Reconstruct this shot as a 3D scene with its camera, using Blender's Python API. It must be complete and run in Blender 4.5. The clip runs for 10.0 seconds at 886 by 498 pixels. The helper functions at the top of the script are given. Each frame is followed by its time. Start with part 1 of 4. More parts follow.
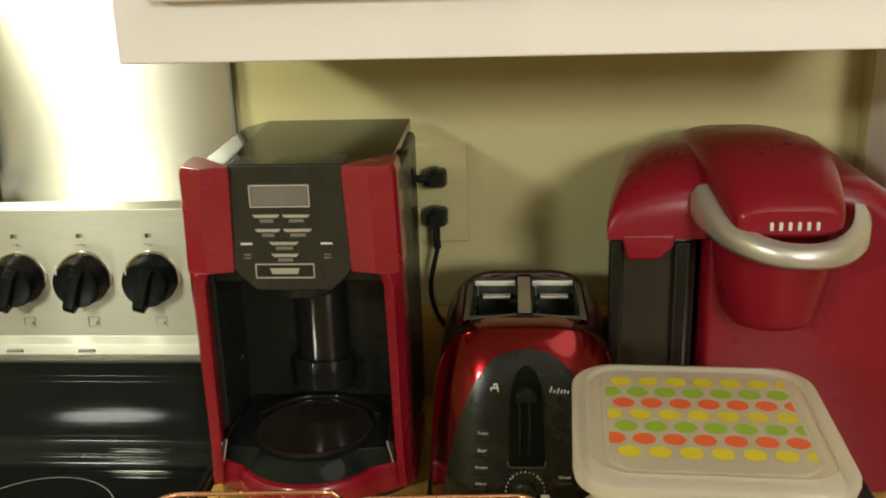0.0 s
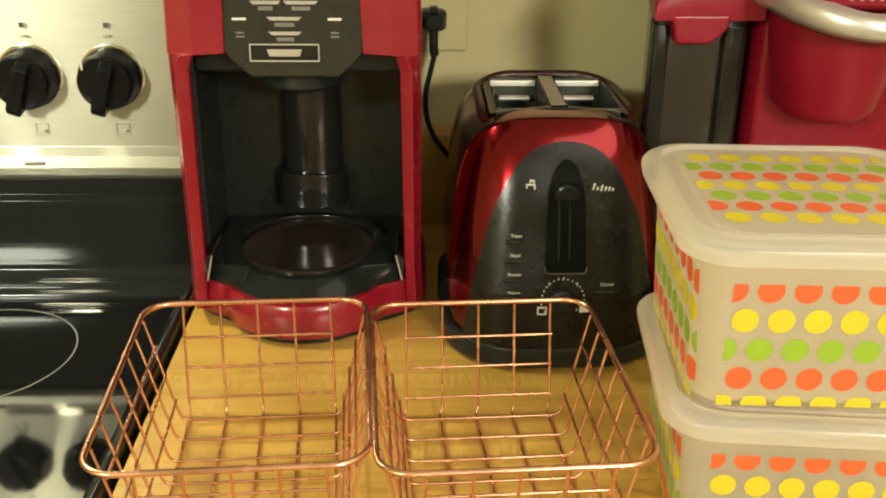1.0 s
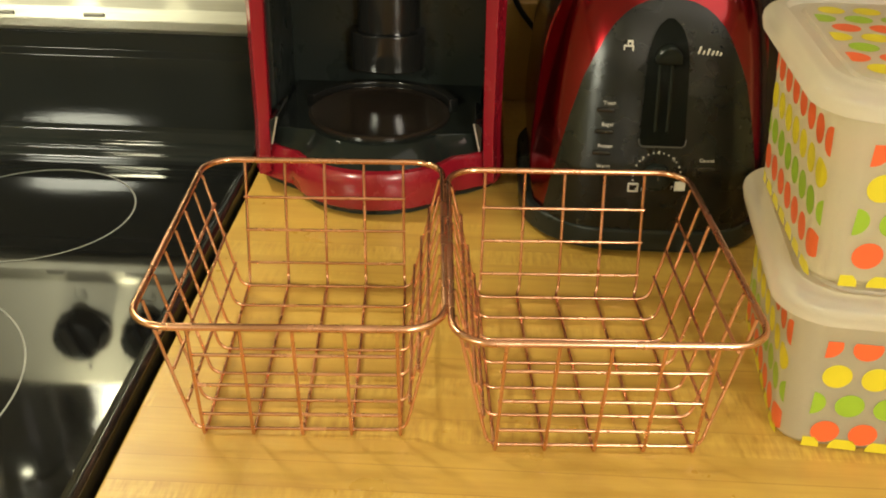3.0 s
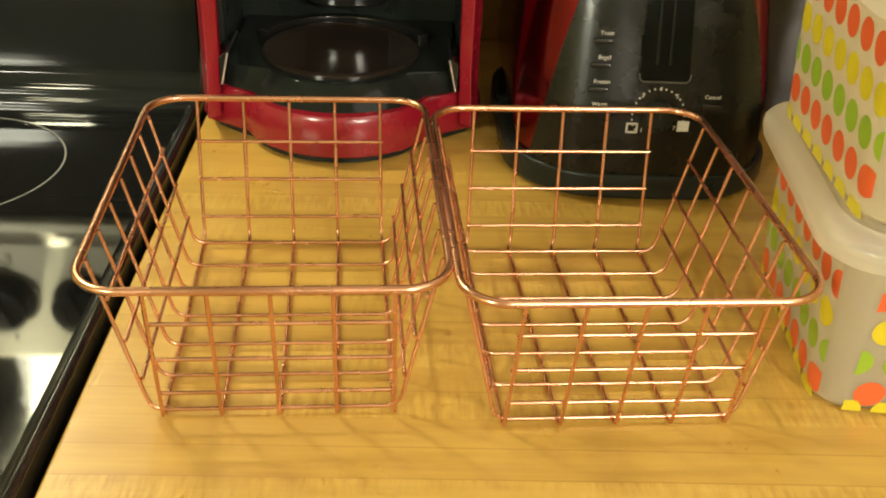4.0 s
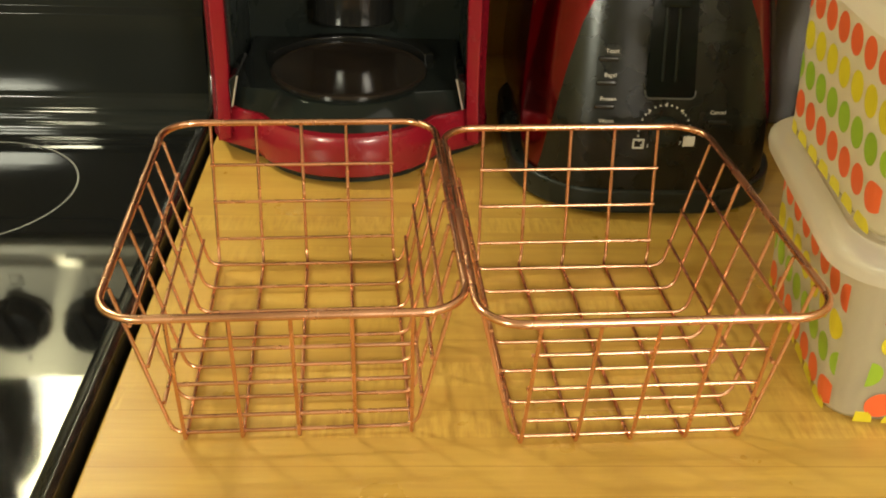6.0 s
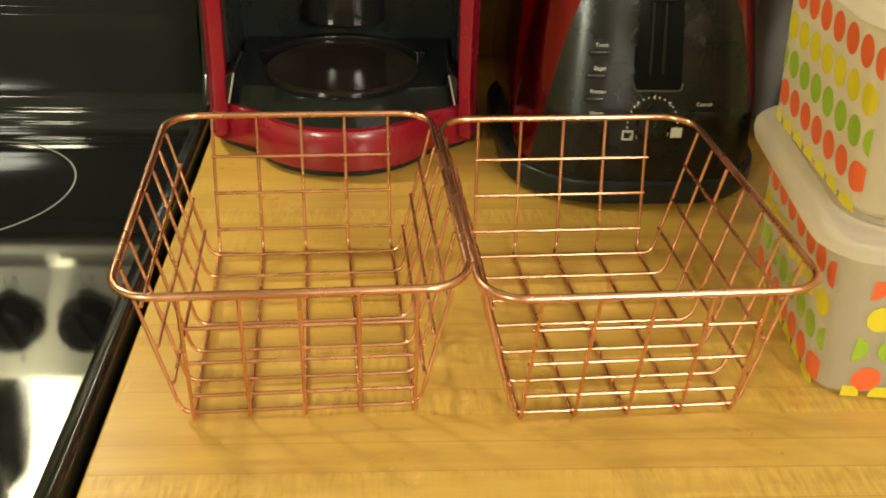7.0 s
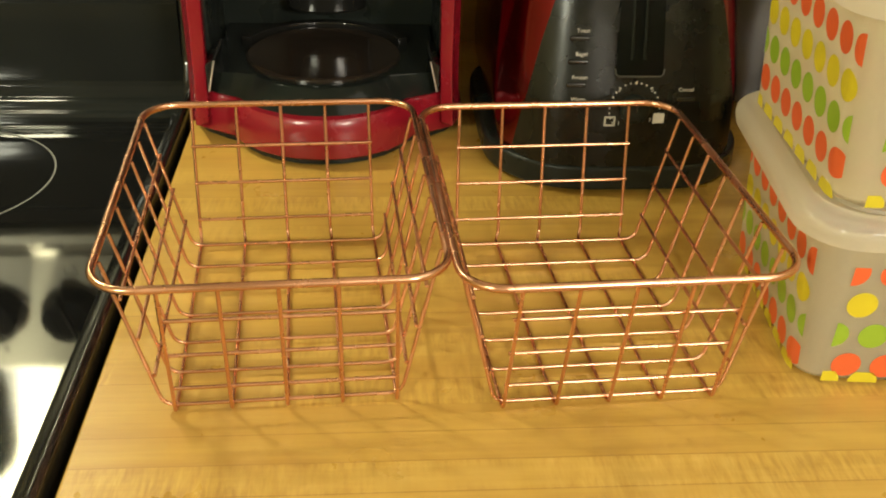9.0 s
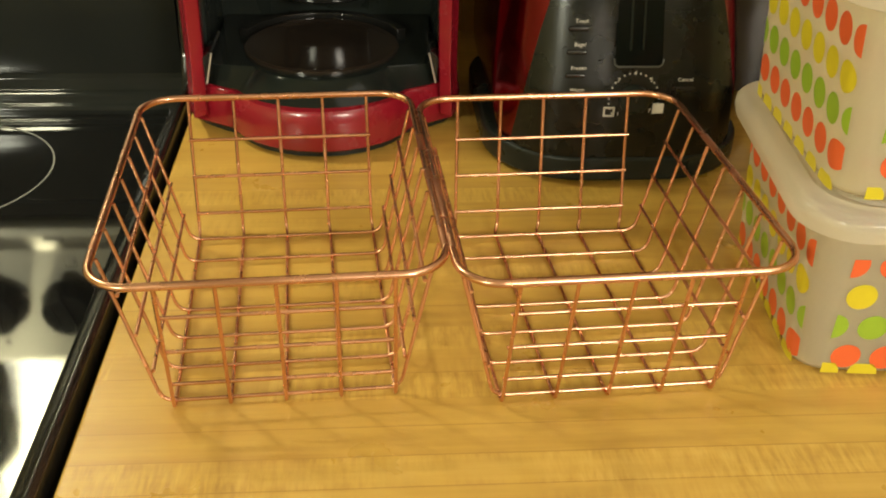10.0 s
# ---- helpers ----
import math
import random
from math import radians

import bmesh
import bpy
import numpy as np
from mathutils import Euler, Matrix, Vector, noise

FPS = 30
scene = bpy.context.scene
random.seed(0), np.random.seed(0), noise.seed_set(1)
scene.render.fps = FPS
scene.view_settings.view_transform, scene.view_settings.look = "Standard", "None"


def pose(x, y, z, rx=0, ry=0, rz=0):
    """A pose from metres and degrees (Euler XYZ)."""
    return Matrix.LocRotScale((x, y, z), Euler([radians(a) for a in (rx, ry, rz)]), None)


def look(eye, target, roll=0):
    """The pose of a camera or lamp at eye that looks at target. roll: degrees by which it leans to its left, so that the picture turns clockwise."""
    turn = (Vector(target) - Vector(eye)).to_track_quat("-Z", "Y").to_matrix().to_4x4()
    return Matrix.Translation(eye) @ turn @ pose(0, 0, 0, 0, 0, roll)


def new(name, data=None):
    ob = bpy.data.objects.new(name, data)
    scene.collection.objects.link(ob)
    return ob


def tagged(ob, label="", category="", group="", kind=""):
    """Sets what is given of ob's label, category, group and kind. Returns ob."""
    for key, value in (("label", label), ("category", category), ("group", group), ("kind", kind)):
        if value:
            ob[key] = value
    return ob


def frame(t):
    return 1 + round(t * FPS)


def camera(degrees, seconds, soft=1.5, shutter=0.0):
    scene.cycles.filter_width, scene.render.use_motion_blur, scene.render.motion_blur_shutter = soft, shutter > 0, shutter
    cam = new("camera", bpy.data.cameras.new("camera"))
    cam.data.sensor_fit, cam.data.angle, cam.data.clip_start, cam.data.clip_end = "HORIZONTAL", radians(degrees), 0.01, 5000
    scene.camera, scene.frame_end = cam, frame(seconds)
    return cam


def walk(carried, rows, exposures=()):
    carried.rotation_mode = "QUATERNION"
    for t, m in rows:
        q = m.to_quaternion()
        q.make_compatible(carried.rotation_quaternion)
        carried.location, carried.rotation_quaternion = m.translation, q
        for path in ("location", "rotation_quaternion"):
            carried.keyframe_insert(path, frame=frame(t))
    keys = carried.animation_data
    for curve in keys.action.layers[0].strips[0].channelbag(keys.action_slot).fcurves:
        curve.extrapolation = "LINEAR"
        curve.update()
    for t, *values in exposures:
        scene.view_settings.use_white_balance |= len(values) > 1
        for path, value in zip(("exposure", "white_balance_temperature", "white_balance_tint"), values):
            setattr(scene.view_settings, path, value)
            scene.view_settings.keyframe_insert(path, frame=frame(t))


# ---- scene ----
cam = camera(48.46, 10.0, soft=1.9)
# seconds, eye and target in metres, roll in degrees
PATH = [
    (0, (0.3013, -1.0277, 1.4306), (0.2293, -0.0805, 1.1184), -1.72),
    (0.3, (0.2891, -1.0039, 1.3919), (0.2141, -0.0685, 1.0463), -1.73),
    (0.5, (0.2639, -0.9900, 1.3722), (0.2159, -0.0586, 1.0116), -1.38),
    (0.7, (0.2365, -0.9660, 1.3551), (0.2214, -0.0413, 0.9747), -0.22),
    (1, (0.1972, -0.9627, 1.3114), (0.2257, -0.0490, 0.9060), 0.58),
    (1.3, (0.1839, -0.9650, 1.2809), (0.2145, -0.0783, 0.8195), 1.07),
    (1.5, (0.1840, -0.9565, 1.2804), (0.2196, -0.0803, 0.7998), 2.10),
    (2, (0.2064, -0.9490, 1.2779), (0.2050, -0.0782, 0.7862), 2.25),
    (2.5, (0.1999, -0.9477, 1.2727), (0.1708, -0.0670, 0.7999), 1.54),
    (2.7, (0.1966, -0.9428, 1.2668), (0.1579, -0.0643, 0.7907), 1.20),
    (3.8, (0.1529, -0.8640, 1.2265), (0.1795, -0.0090, 0.7086), 2.57),
    (4, (0.1522, -0.8622, 1.2164), (0.1930, -0.0093, 0.6958), 2.87),
    (4.5, (0.1420, -0.8487, 1.2138), (0.1957, -0.0042, 0.6810), 2.64),
    (5, (0.1444, -0.8528, 1.2134), (0.1931, -0.0059, 0.6838), 1.98),
    (5.5, (0.1442, -0.8595, 1.2157), (0.1902, -0.0086, 0.6924), 2.11),
    (5.7, (0.1469, -0.8622, 1.2257), (0.1862, -0.0093, 0.7052), 1.86),
    (6.8, (0.1363, -0.8796, 1.2228), (0.1842, -0.0148, 0.7231), 1.92),
    (7, (0.1349, -0.8848, 1.2198), (0.1948, -0.0220, 0.7180), 2.02),
    (7.5, (0.1553, -0.8858, 1.2277), (0.2487, -0.0220, 0.7326), 1.64),
    (8, (0.1450, -0.8893, 1.2236), (0.2382, -0.0275, 0.7249), 1.61),
    (8.5, (0.1392, -0.8942, 1.2312), (0.2180, -0.0329, 0.7292), 2.18),
    (9, (0.1387, -0.8824, 1.2220), (0.2101, -0.0290, 0.7055), 1.93),
    (9.5, (0.1397, -0.8750, 1.2159), (0.2099, -0.0259, 0.6923), 1.65),
    (10, (0.1412, -0.8796, 1.2244), (0.2095, -0.0332, 0.6963), 1.52),
]
EXPOSURES = ((0.0, -0.38, 5950, 10), (0.25, -0.30, 6350, 10), (0.6, 0.10, 6150, 10), (1.0, 0.36, 6300, 10), (1.3, 0.25, 6400, 10), (1.5, 0.23, 6450, 10), (2.0, 0.15, 6500, 10), (2.5, 0.15, 6500, 10), (4.0, 0.26, 6500, 10), (4.5, 0.14, 6500, 10), (5.5, 0.08, 6500, 10), (7.0, 0.17, 6500, 10), (7.5, 0.17, 6500, 10), (8.0, 0.10, 6500, 10), (9.5, 0.09, 6500, 10), (10.0, 0.05, 6500, 10))
walk(cam, [(t, look(eye, target, roll)) for t, eye, target, roll in PATH], EXPOSURES)

# ---- light ----
world = bpy.data.worlds.new("room_air")
scene.world = world
world.use_nodes = True
world.node_tree.nodes["Background"].inputs[0].default_value = (1.0, 0.86, 0.66, 1)
world.node_tree.nodes["Background"].inputs[1].default_value = 0.06


def lamp(name, kind, where, power, colour, size, target=None):
    data = bpy.data.lights.new(name, kind)
    data.energy, data.color = power, colour
    if kind == "AREA":
        data.shape, data.size = "DISK", size
    else:
        data.shadow_soft_size = size
    ob = new(name, data)
    ob.matrix_basis = look(where, target) if target else pose(*where)
    return ob


lamp("ceiling_lamp", "AREA", (1.55, -3.75, 2.34), 122, (1.0, 0.92, 0.76), 0.8, (0.3, -0.2, 0.95))
lamp("ceiling_lamp_west", "AREA", (-1.6, -3.3, 2.36), 84, (0.97, 0.96, 0.74), 0.44, (-1.2, -2.6, 0.0))
# the near one is an added fill that lifts the counter's front, no known fixture
lamp("fill_light_near", "AREA", (1.15, -1.35, 2.38), 11.0, (1.0, 0.93, 0.79), 1.3, (1.0, -1.2, 0.0))
lamp("hood_lamp", "AREA", (-0.360, -0.175, 1.570), 5.0, (1.0, 0.95, 0.62), 0.10, (-0.360, -0.05, 1.0))

COUNTER = 0.91
WALL_Y = 0.035

# ---- materials ----


class Mat:
    """A small builder for node materials."""

    def __init__(self, name, colour, rough=0.5, metal=0.0, coat=0.0):
        self.m = bpy.data.materials.new(name)
        self.m.use_nodes = True
        self.t = self.m.node_tree
        self.b = self.t.nodes["Principled BSDF"]
        self.b.inputs["Base Color"].default_value = (*colour, 1)
        self.b.inputs["Roughness"].default_value = rough
        self.b.inputs["Metallic"].default_value = metal
        self.b.inputs["Coat Weight"].default_value = coat
        self.b.inputs["Coat Roughness"].default_value = 0.06

    def n(self, kind, **props):
        node = self.t.nodes.new("ShaderNode" + kind)
        for k, v in props.items():
            if k == "operation":
                node.operation = v
            elif k == "data_type":
                node.data_type = v
            elif k == "blend_type":
                node.blend_type = v
        return node

    def link(self, a, b):
        self.t.links.new(a, b)

    def coords(self, scale):
        tc, mp = self.n("TexCoord"), self.n("Mapping")
        mp.inputs["Scale"].default_value = scale
        self.link(tc.outputs["Object"], mp.inputs["Vector"])
        return mp.outputs["Vector"]

    def noise(self, scale, detail=4.0, stretch=(1, 1, 1), rough=0.55):
        node = self.n("TexNoise")
        node.inputs["Scale"].default_value = scale
        node.inputs["Detail"].default_value = detail
        node.inputs["Roughness"].default_value = rough
        self.link(self.coords(stretch), node.inputs["Vector"])
        return node.outputs["Fac"]

    def ramp(self, fac, stops):
        node = self.n("ValToRGB")
        el = node.color_ramp.elements
        while len(el) < len(stops):
            el.new(0.5)
        for e, (p, c) in zip(el, stops):
            e.position, e.color = p, (*c, 1)
        self.link(fac, node.inputs["Fac"])
        return node.outputs["Color"]

    def span(self, fac, lo, hi):
        node = self.n("MapRange")
        node.inputs["To Min"].default_value, node.inputs["To Max"].default_value = lo, hi
        node.inputs["From Min"].default_value, node.inputs["From Max"].default_value = 0.3, 0.7
        self.link(fac, node.inputs["Value"])
        return node.outputs["Result"]

    def vary(self, colour, amount, scale, stretch=(1, 1, 1)):
        """Base colour with soft stains."""
        lo = tuple(c * (1 - amount) for c in colour)
        hi = tuple(min(1, c * (1 + amount)) for c in colour)
        col = self.ramp(self.noise(scale, 5, stretch), [(0.3, lo), (0.7, hi)])
        self.link(col, self.b.inputs["Base Color"])
        return self

    def uneven(self, lo, hi, scale, stretch=(1, 1, 1)):
        self.link(self.span(self.noise(scale, 5, stretch), lo, hi), self.b.inputs["Roughness"])
        return self

    def streaked(self, amount):
        """Highlights drawn out upright, as on metal brushed from side to side."""
        way = self.n("CombineXYZ")
        way.inputs[2].default_value = 1.0
        self.link(way.outputs[0], self.b.inputs["Tangent"])
        self.b.inputs["Anisotropic"].default_value = amount
        return self

    def bump(self, scale, depth, stretch=(1, 1, 1), detail=3.0):
        node = self.n("Bump")
        node.inputs["Strength"].default_value = 1.0
        node.inputs["Distance"].default_value = depth
        self.link(self.noise(scale, detail, stretch), node.inputs["Height"])
        self.link(node.outputs["Normal"], self.b.inputs["Normal"])
        return self


def counter_material():
    k = Mat("maple_strip_laminate", (0.55, 0.36, 0.13), 0.38)
    tc, sep = k.n("TexCoord"), k.n("SeparateXYZ")
    k.link(tc.outputs["Object"], sep.inputs[0])

    def mth(op, a, b=None):
        node = k.n("Math", operation=op)
        for i, v in enumerate((a, b)):
            if v is None:
                continue
            if isinstance(v, (int, float)):
                node.inputs[i].default_value = v
            else:
                k.link(v, node.inputs[i])
        return node.outputs[0]

    across = mth("DIVIDE", mth("ADD", sep.outputs["Y"], 0.5128), 0.0195)
    wander = mth("MULTIPLY", mth("SUBTRACT", k.noise(5, 3), 0.5), 0.10)
    across = mth("ADD", across, wander)
    row = mth("FLOOR", across)
    shift = k.n("TexWhiteNoise")
    shift.noise_dimensions = "1D"
    k.link(row, shift.inputs["W"])
    along = mth("FLOOR", mth("DIVIDE", mth("ADD", sep.outputs["X"], mth("MULTIPLY", shift.outputs["Value"], 5.0)), 0.75))
    stave = k.n("TexWhiteNoise")
    stave.noise_dimensions = "2D"
    both = k.n("CombineXYZ")
    k.link(row, both.inputs[0])
    k.link(along, both.inputs[1])
    k.link(both.outputs[0], stave.inputs["Vector"])
    grain = k.noise(7, 7, (1.0, 20, 1), 0.66)
    blotch = k.noise(16, 3, (0.7, 1.6, 1))
    # curly figure: fine ripples across the grain, only in some staves and patches
    ripple = mth("SUBTRACT", k.noise(1, 3, (330, 55, 1), 0.6), 0.5)
    where = mth("ADD", mth("MULTIPLY", mth("SUBTRACT", k.noise(11, 3, (0.8, 2.2, 1)), 0.5), 4.0), mth("MULTIPLY", mth("SUBTRACT", stave.outputs["Value"], 0.55), 2.2))
    held = k.n("Clamp")
    k.link(where, held.inputs[0])
    figure = mth("MULTIPLY", ripple, held.outputs[0])
    joint = mth("LESS_THAN", mth("FRACT", across), 0.035)
    mix = mth("ADD", mth("MULTIPLY", stave.outputs["Value"], 0.11), mth("ADD", mth("MULTIPLY", grain, 0.42), mth("MULTIPLY", blotch, 0.34)))
    mix = mth("ADD", mth("ADD", mix, mth("MULTIPLY", figure, 0.85)), mth("MULTIPLY", joint, mth("SUBTRACT", mth("MULTIPLY", shift.outputs["Value"], 0.32), 0.24)))
    col = k.ramp(mix, [(0.25, (0.39, 0.215, 0.036)), (0.50, (0.54, 0.335, 0.066)), (0.80, (0.66, 0.455, 0.115))])
    k.link(col, k.b.inputs["Base Color"])
    k.link(k.span(k.noise(30, 4), 0.26, 0.40), k.b.inputs["Roughness"])
    k.b.inputs["IOR"].default_value = 1.75
    bp = k.n("Bump")
    bp.inputs["Distance"].default_value = 0.0002
    k.link(grain, bp.inputs["Height"])
    k.link(bp.outputs["Normal"], k.b.inputs["Normal"])
    return k.m


def frosted(name, tint, solid, through_it, clear):
    """Milky plastic: part scatters back, part glows through, part is seen through."""
    k = Mat(name, tint, 0.18)
    k.vary(tint, 0.05, 9).uneven(0.08, 0.18, 40).bump(26, 0.0003)
    thin = k.n("BsdfTranslucent")
    thin.inputs["Color"].default_value = (*tint, 1)
    haze = k.n("BsdfRefraction")
    haze.inputs["Color"].default_value = (0.97, 0.95, 0.88, 1)
    haze.inputs["Roughness"].default_value = 0.30
    haze.inputs["IOR"].default_value = 1.06
    see = k.n("BsdfTransparent")
    see.inputs["Color"].default_value = (0.98, 0.96, 0.90, 1)
    a, b, c = k.n("MixShader"), k.n("MixShader"), k.n("MixShader")
    a.inputs[0].default_value = through_it / (solid + through_it)
    b.inputs[0].default_value = clear
    c.inputs[0].default_value = 1 - solid - through_it
    k.link(k.b.outputs[0], a.inputs[1])
    k.link(thin.outputs[0], a.inputs[2])
    k.link(haze.outputs[0], b.inputs[1])
    k.link(see.outputs[0], b.inputs[2])
    k.link(a.outputs[0], c.inputs[1])
    k.link(b.outputs[0], c.inputs[2])
    k.link(c.outputs[0], k.t.nodes["Material Output"].inputs[0])
    return k.m


M = {}
M["counter"] = counter_material()
M["wall"] = Mat("olive_wall_paint", (0.56, 0.505, 0.25), 0.6).vary((0.56, 0.505, 0.25), 0.05, 4).bump(160, 0.0004).m
M["white_wall"] = Mat("white_wall_paint", (0.78, 0.75, 0.70), 0.55).vary((0.78, 0.75, 0.70), 0.03, 3).bump(150, 0.0003).m
M["ceiling"] = Mat("ceiling_paint", (0.80, 0.78, 0.72), 0.8).vary((0.80, 0.78, 0.72), 0.03, 2).m
M["floor"] = Mat("vinyl_floor", (0.36, 0.27, 0.18), 0.45).vary((0.36, 0.27, 0.18), 0.2, 6).m
M["cabinet"] = Mat("white_cabinet_paint", (0.78, 0.745, 0.72), 0.35).vary((0.78, 0.745, 0.72), 0.03, 5).m
M["splash"] = Mat("brushed_splash_sheet", (0.62, 0.605, 0.54), 0.26, 1.0).vary((0.62, 0.605, 0.54), 0.03, 3).streaked(1.0).m
M["steel"] = Mat("brushed_steel", (0.350, 0.338, 0.276), 0.36, 0.93).vary((0.350, 0.338, 0.276), 0.05, 25, (1, 1, 30)).uneven(0.32, 0.42, 60, (0.4, 1, 20)).streaked(0.75).bump(260, 0.00004, (0.05, 1, 1)).m
M["black_enamel"] = Mat("black_enamel", (0.013, 0.0145, 0.0132), 0.075).uneven(0.06, 0.09, 20).m
M["glass_top"] = Mat("black_ceramic_glass", (0.006, 0.006, 0.006), 0.045).uneven(0.03, 0.075, 14).m
M["knob"] = Mat("black_knob_plastic", (0.006, 0.006, 0.006), 0.24).uneven(0.2, 0.3, 60).m
for name, ior in (("glass_top", 2.4), ("black_enamel", 1.22), ("knob", 1.18)):
    M[name].node_tree.nodes["Principled BSDF"].inputs["IOR"].default_value = ior
M["ring"] = Mat("grey_ring_print", (0.24, 0.24, 0.22), 0.35).m
M["pale_outline"] = Mat("worn_outline_print", (0.42, 0.41, 0.335), 0.45, 0.75).m
M["faint_print"] = Mat("worn_grey_print", (0.17, 0.165, 0.14), 0.5).m
M["print"] = Mat("dark_print", (0.05, 0.05, 0.045), 0.5).m
M["white_print"] = Mat("pale_print", (0.62, 0.60, 0.54), 0.5).m
M["red"] = Mat("red_gloss_plastic", (0.215, 0.007, 0.016), 0.24, 0.0, 0.3).vary((0.215, 0.007, 0.016), 0.08, 8).uneven(0.20, 0.30, 40).m
M["red_metal"] = Mat("metallic_red_lacquer", (0.17, 0.0045, 0.007), 0.18, 0.96, 0.35).vary((0.17, 0.0045, 0.007), 0.08, 14).m
M["red_brewer"] = Mat("crimson_plastic", (0.195, 0.005, 0.0150), 0.30).vary((0.195, 0.005, 0.0150), 0.06, 8).uneven(0.26, 0.34, 30).m
M["red_brewer"].node_tree.nodes["Principled BSDF"].inputs["IOR"].default_value = 1.38
M["black"] = Mat("black_plastic", (0.0120, 0.0155, 0.0132), 0.34).uneven(0.24, 0.38, 50).bump(420, 0.00004).m
M["black"].node_tree.nodes["Principled BSDF"].inputs["IOR"].default_value = 1.32
M["black_gloss"] = Mat("black_gloss_plastic", (0.010, 0.010, 0.009), 0.12).uneven(0.09, 0.16, 30).m
M["lid_gloss"] = Mat("black_lid_gloss", (0.010, 0.010, 0.009), 0.08).uneven(0.06, 0.11, 30).m
M["lid_gloss"].node_tree.nodes["Principled BSDF"].inputs["IOR"].default_value = 1.38
M["bay_gloss"] = Mat("black_bay_gloss", (0.0105, 0.0130, 0.0112), 0.10).uneven(0.08, 0.14, 30).m
M["bay_gloss"].node_tree.nodes["Principled BSDF"].inputs["IOR"].default_value = 1.22
M["hood"] = Mat("dark_hood_enamel", (0.035, 0.034, 0.032), 0.45).vary((0.035, 0.034, 0.032), 0.2, 12).m
M["charcoal"] = Mat("charcoal_plastic", (0.0105, 0.0124, 0.0094), 0.27).uneven(0.255, 0.295, 40).bump(380, 0.00002).m
M["charcoal"].node_tree.nodes["Principled BSDF"].inputs["IOR"].default_value = 1.6
M["plate"] = Mat("warming_plate_enamel", (0.020, 0.015, 0.011), 0.15).vary((0.020, 0.015, 0.011), 0.25, 30).m
M["rim_red"] = Mat("dark_red_lacquer", (0.022, 0.002, 0.002), 0.36).uneven(0.3, 0.42, 30).m
M["well"] = Mat("dark_toaster_steel", (0.06, 0.065, 0.05), 0.4, 0.5).uneven(0.3, 0.5, 60).m
M["pale_metal"] = Mat("pale_spring_steel", (0.78, 0.75, 0.66), 0.4, 0.4).m
M["display"] = Mat("grey_display", (0.16, 0.15, 0.13), 0.25).vary((0.16, 0.15, 0.13), 0.1, 40).m
M["chrome"] = Mat("chrome", (0.72, 0.71, 0.68), 0.12, 1.0).uneven(0.08, 0.2, 40).m
M["chrome_dim"] = Mat("dull_grey_metal", (0.10, 0.10, 0.09), 0.3, 0.5).m
M["silver"] = Mat("satin_silver", (0.55, 0.53, 0.49), 0.34, 0.7).uneven(0.28, 0.4, 30).m
M["tank"] = Mat("smoky_tank", (0.030, 0.027, 0.021), 0.14).vary((0.030, 0.027, 0.021), 0.3, 7, (1, 1, 0.3)).uneven(0.10, 0.2, 20).m
M["copper"] = Mat("copper_plate", (0.72, 0.395, 0.245), 0.2, 1.0).vary((0.72, 0.395, 0.245), 0.08, 25).uneven(0.20, 0.32, 25).m
M["ivory"] = Mat("painted_outlet_plastic", (0.545, 0.49, 0.243), 0.6).vary((0.545, 0.49, 0.243), 0.05, 30).m
M["beige"] = Mat("beige_satin_metal", (0.27, 0.225, 0.17), 0.45, 0.2).uneven(0.3, 0.45, 40).m
M["frost"] = frosted("frosted_plastic", (0.96, 0.92, 0.78), 0.15, 0.34, 0.65)
M["frost_lid"] = frosted("frosted_lid_plastic", (0.89, 0.87, 0.80), 0.24, 0.36, 0.55)
M["dot_yellow"] = Mat("yellow_print", (0.58, 0.48, 0.018), 0.4).vary((0.58, 0.48, 0.018), 0.05, 60).m
M["dot_red"] = Mat("coral_print", (0.65, 0.108, 0.028), 0.4).vary((0.65, 0.108, 0.028), 0.05, 60).m
M["dot_green"] = Mat("lime_print", (0.25, 0.385, 0.024), 0.4).vary((0.25, 0.385, 0.024), 0.05, 60).m

# ---- builders ----
BASE = {}


def thing(name, where, label, category, group="", turn=0.0, stand=(0.0, 0.0, 0.0)):
    """An empty at a thing's base. stand: how far (x, y, degrees) the thing stands off from where its parts are drawn up."""
    ob = new(name)
    ob.empty_display_size = 0.05
    BASE[ob] = pose(*where, 0, 0, turn)
    ob.matrix_basis = pose(where[0] + stand[0], where[1] + stand[1], where[2], 0, 0, turn + stand[2])
    return tagged(ob, label, category, group)


def mesh_of(name, bm, material, smooth=35):
    bmesh.ops.recalc_face_normals(bm, faces=bm.faces)
    me = bpy.data.meshes.new(name)
    bm.to_mesh(me)
    bm.free()
    for mat in material if isinstance(material, (list, tuple)) else [material]:
        me.materials.append(M[mat])
    if smooth:
        me.shade_smooth()
        flat_normals(me, math.cos(radians(smooth + 12)))
    return me


def flat_normals(me, limit):
    """Corner normals weighted by face area, so that flats stay flat beside their rounded edges."""
    faces = [(p.normal.copy(), p.area, list(p.vertices)) for p in me.polygons]
    round_vertex = [[] for _ in me.vertices]
    for i, (_, _, corners) in enumerate(faces):
        for v in corners:
            round_vertex[v].append(i)
    out = []
    for normal, _, corners in faces:
        for v in corners:
            total = Vector()
            for j in round_vertex[v]:
                if faces[j][0].dot(normal) > limit:
                    total += faces[j][0] * faces[j][1]
            out.append(tuple(total.normalized()) if total.length > 0 else tuple(normal))
    me.normals_split_custom_set(out)


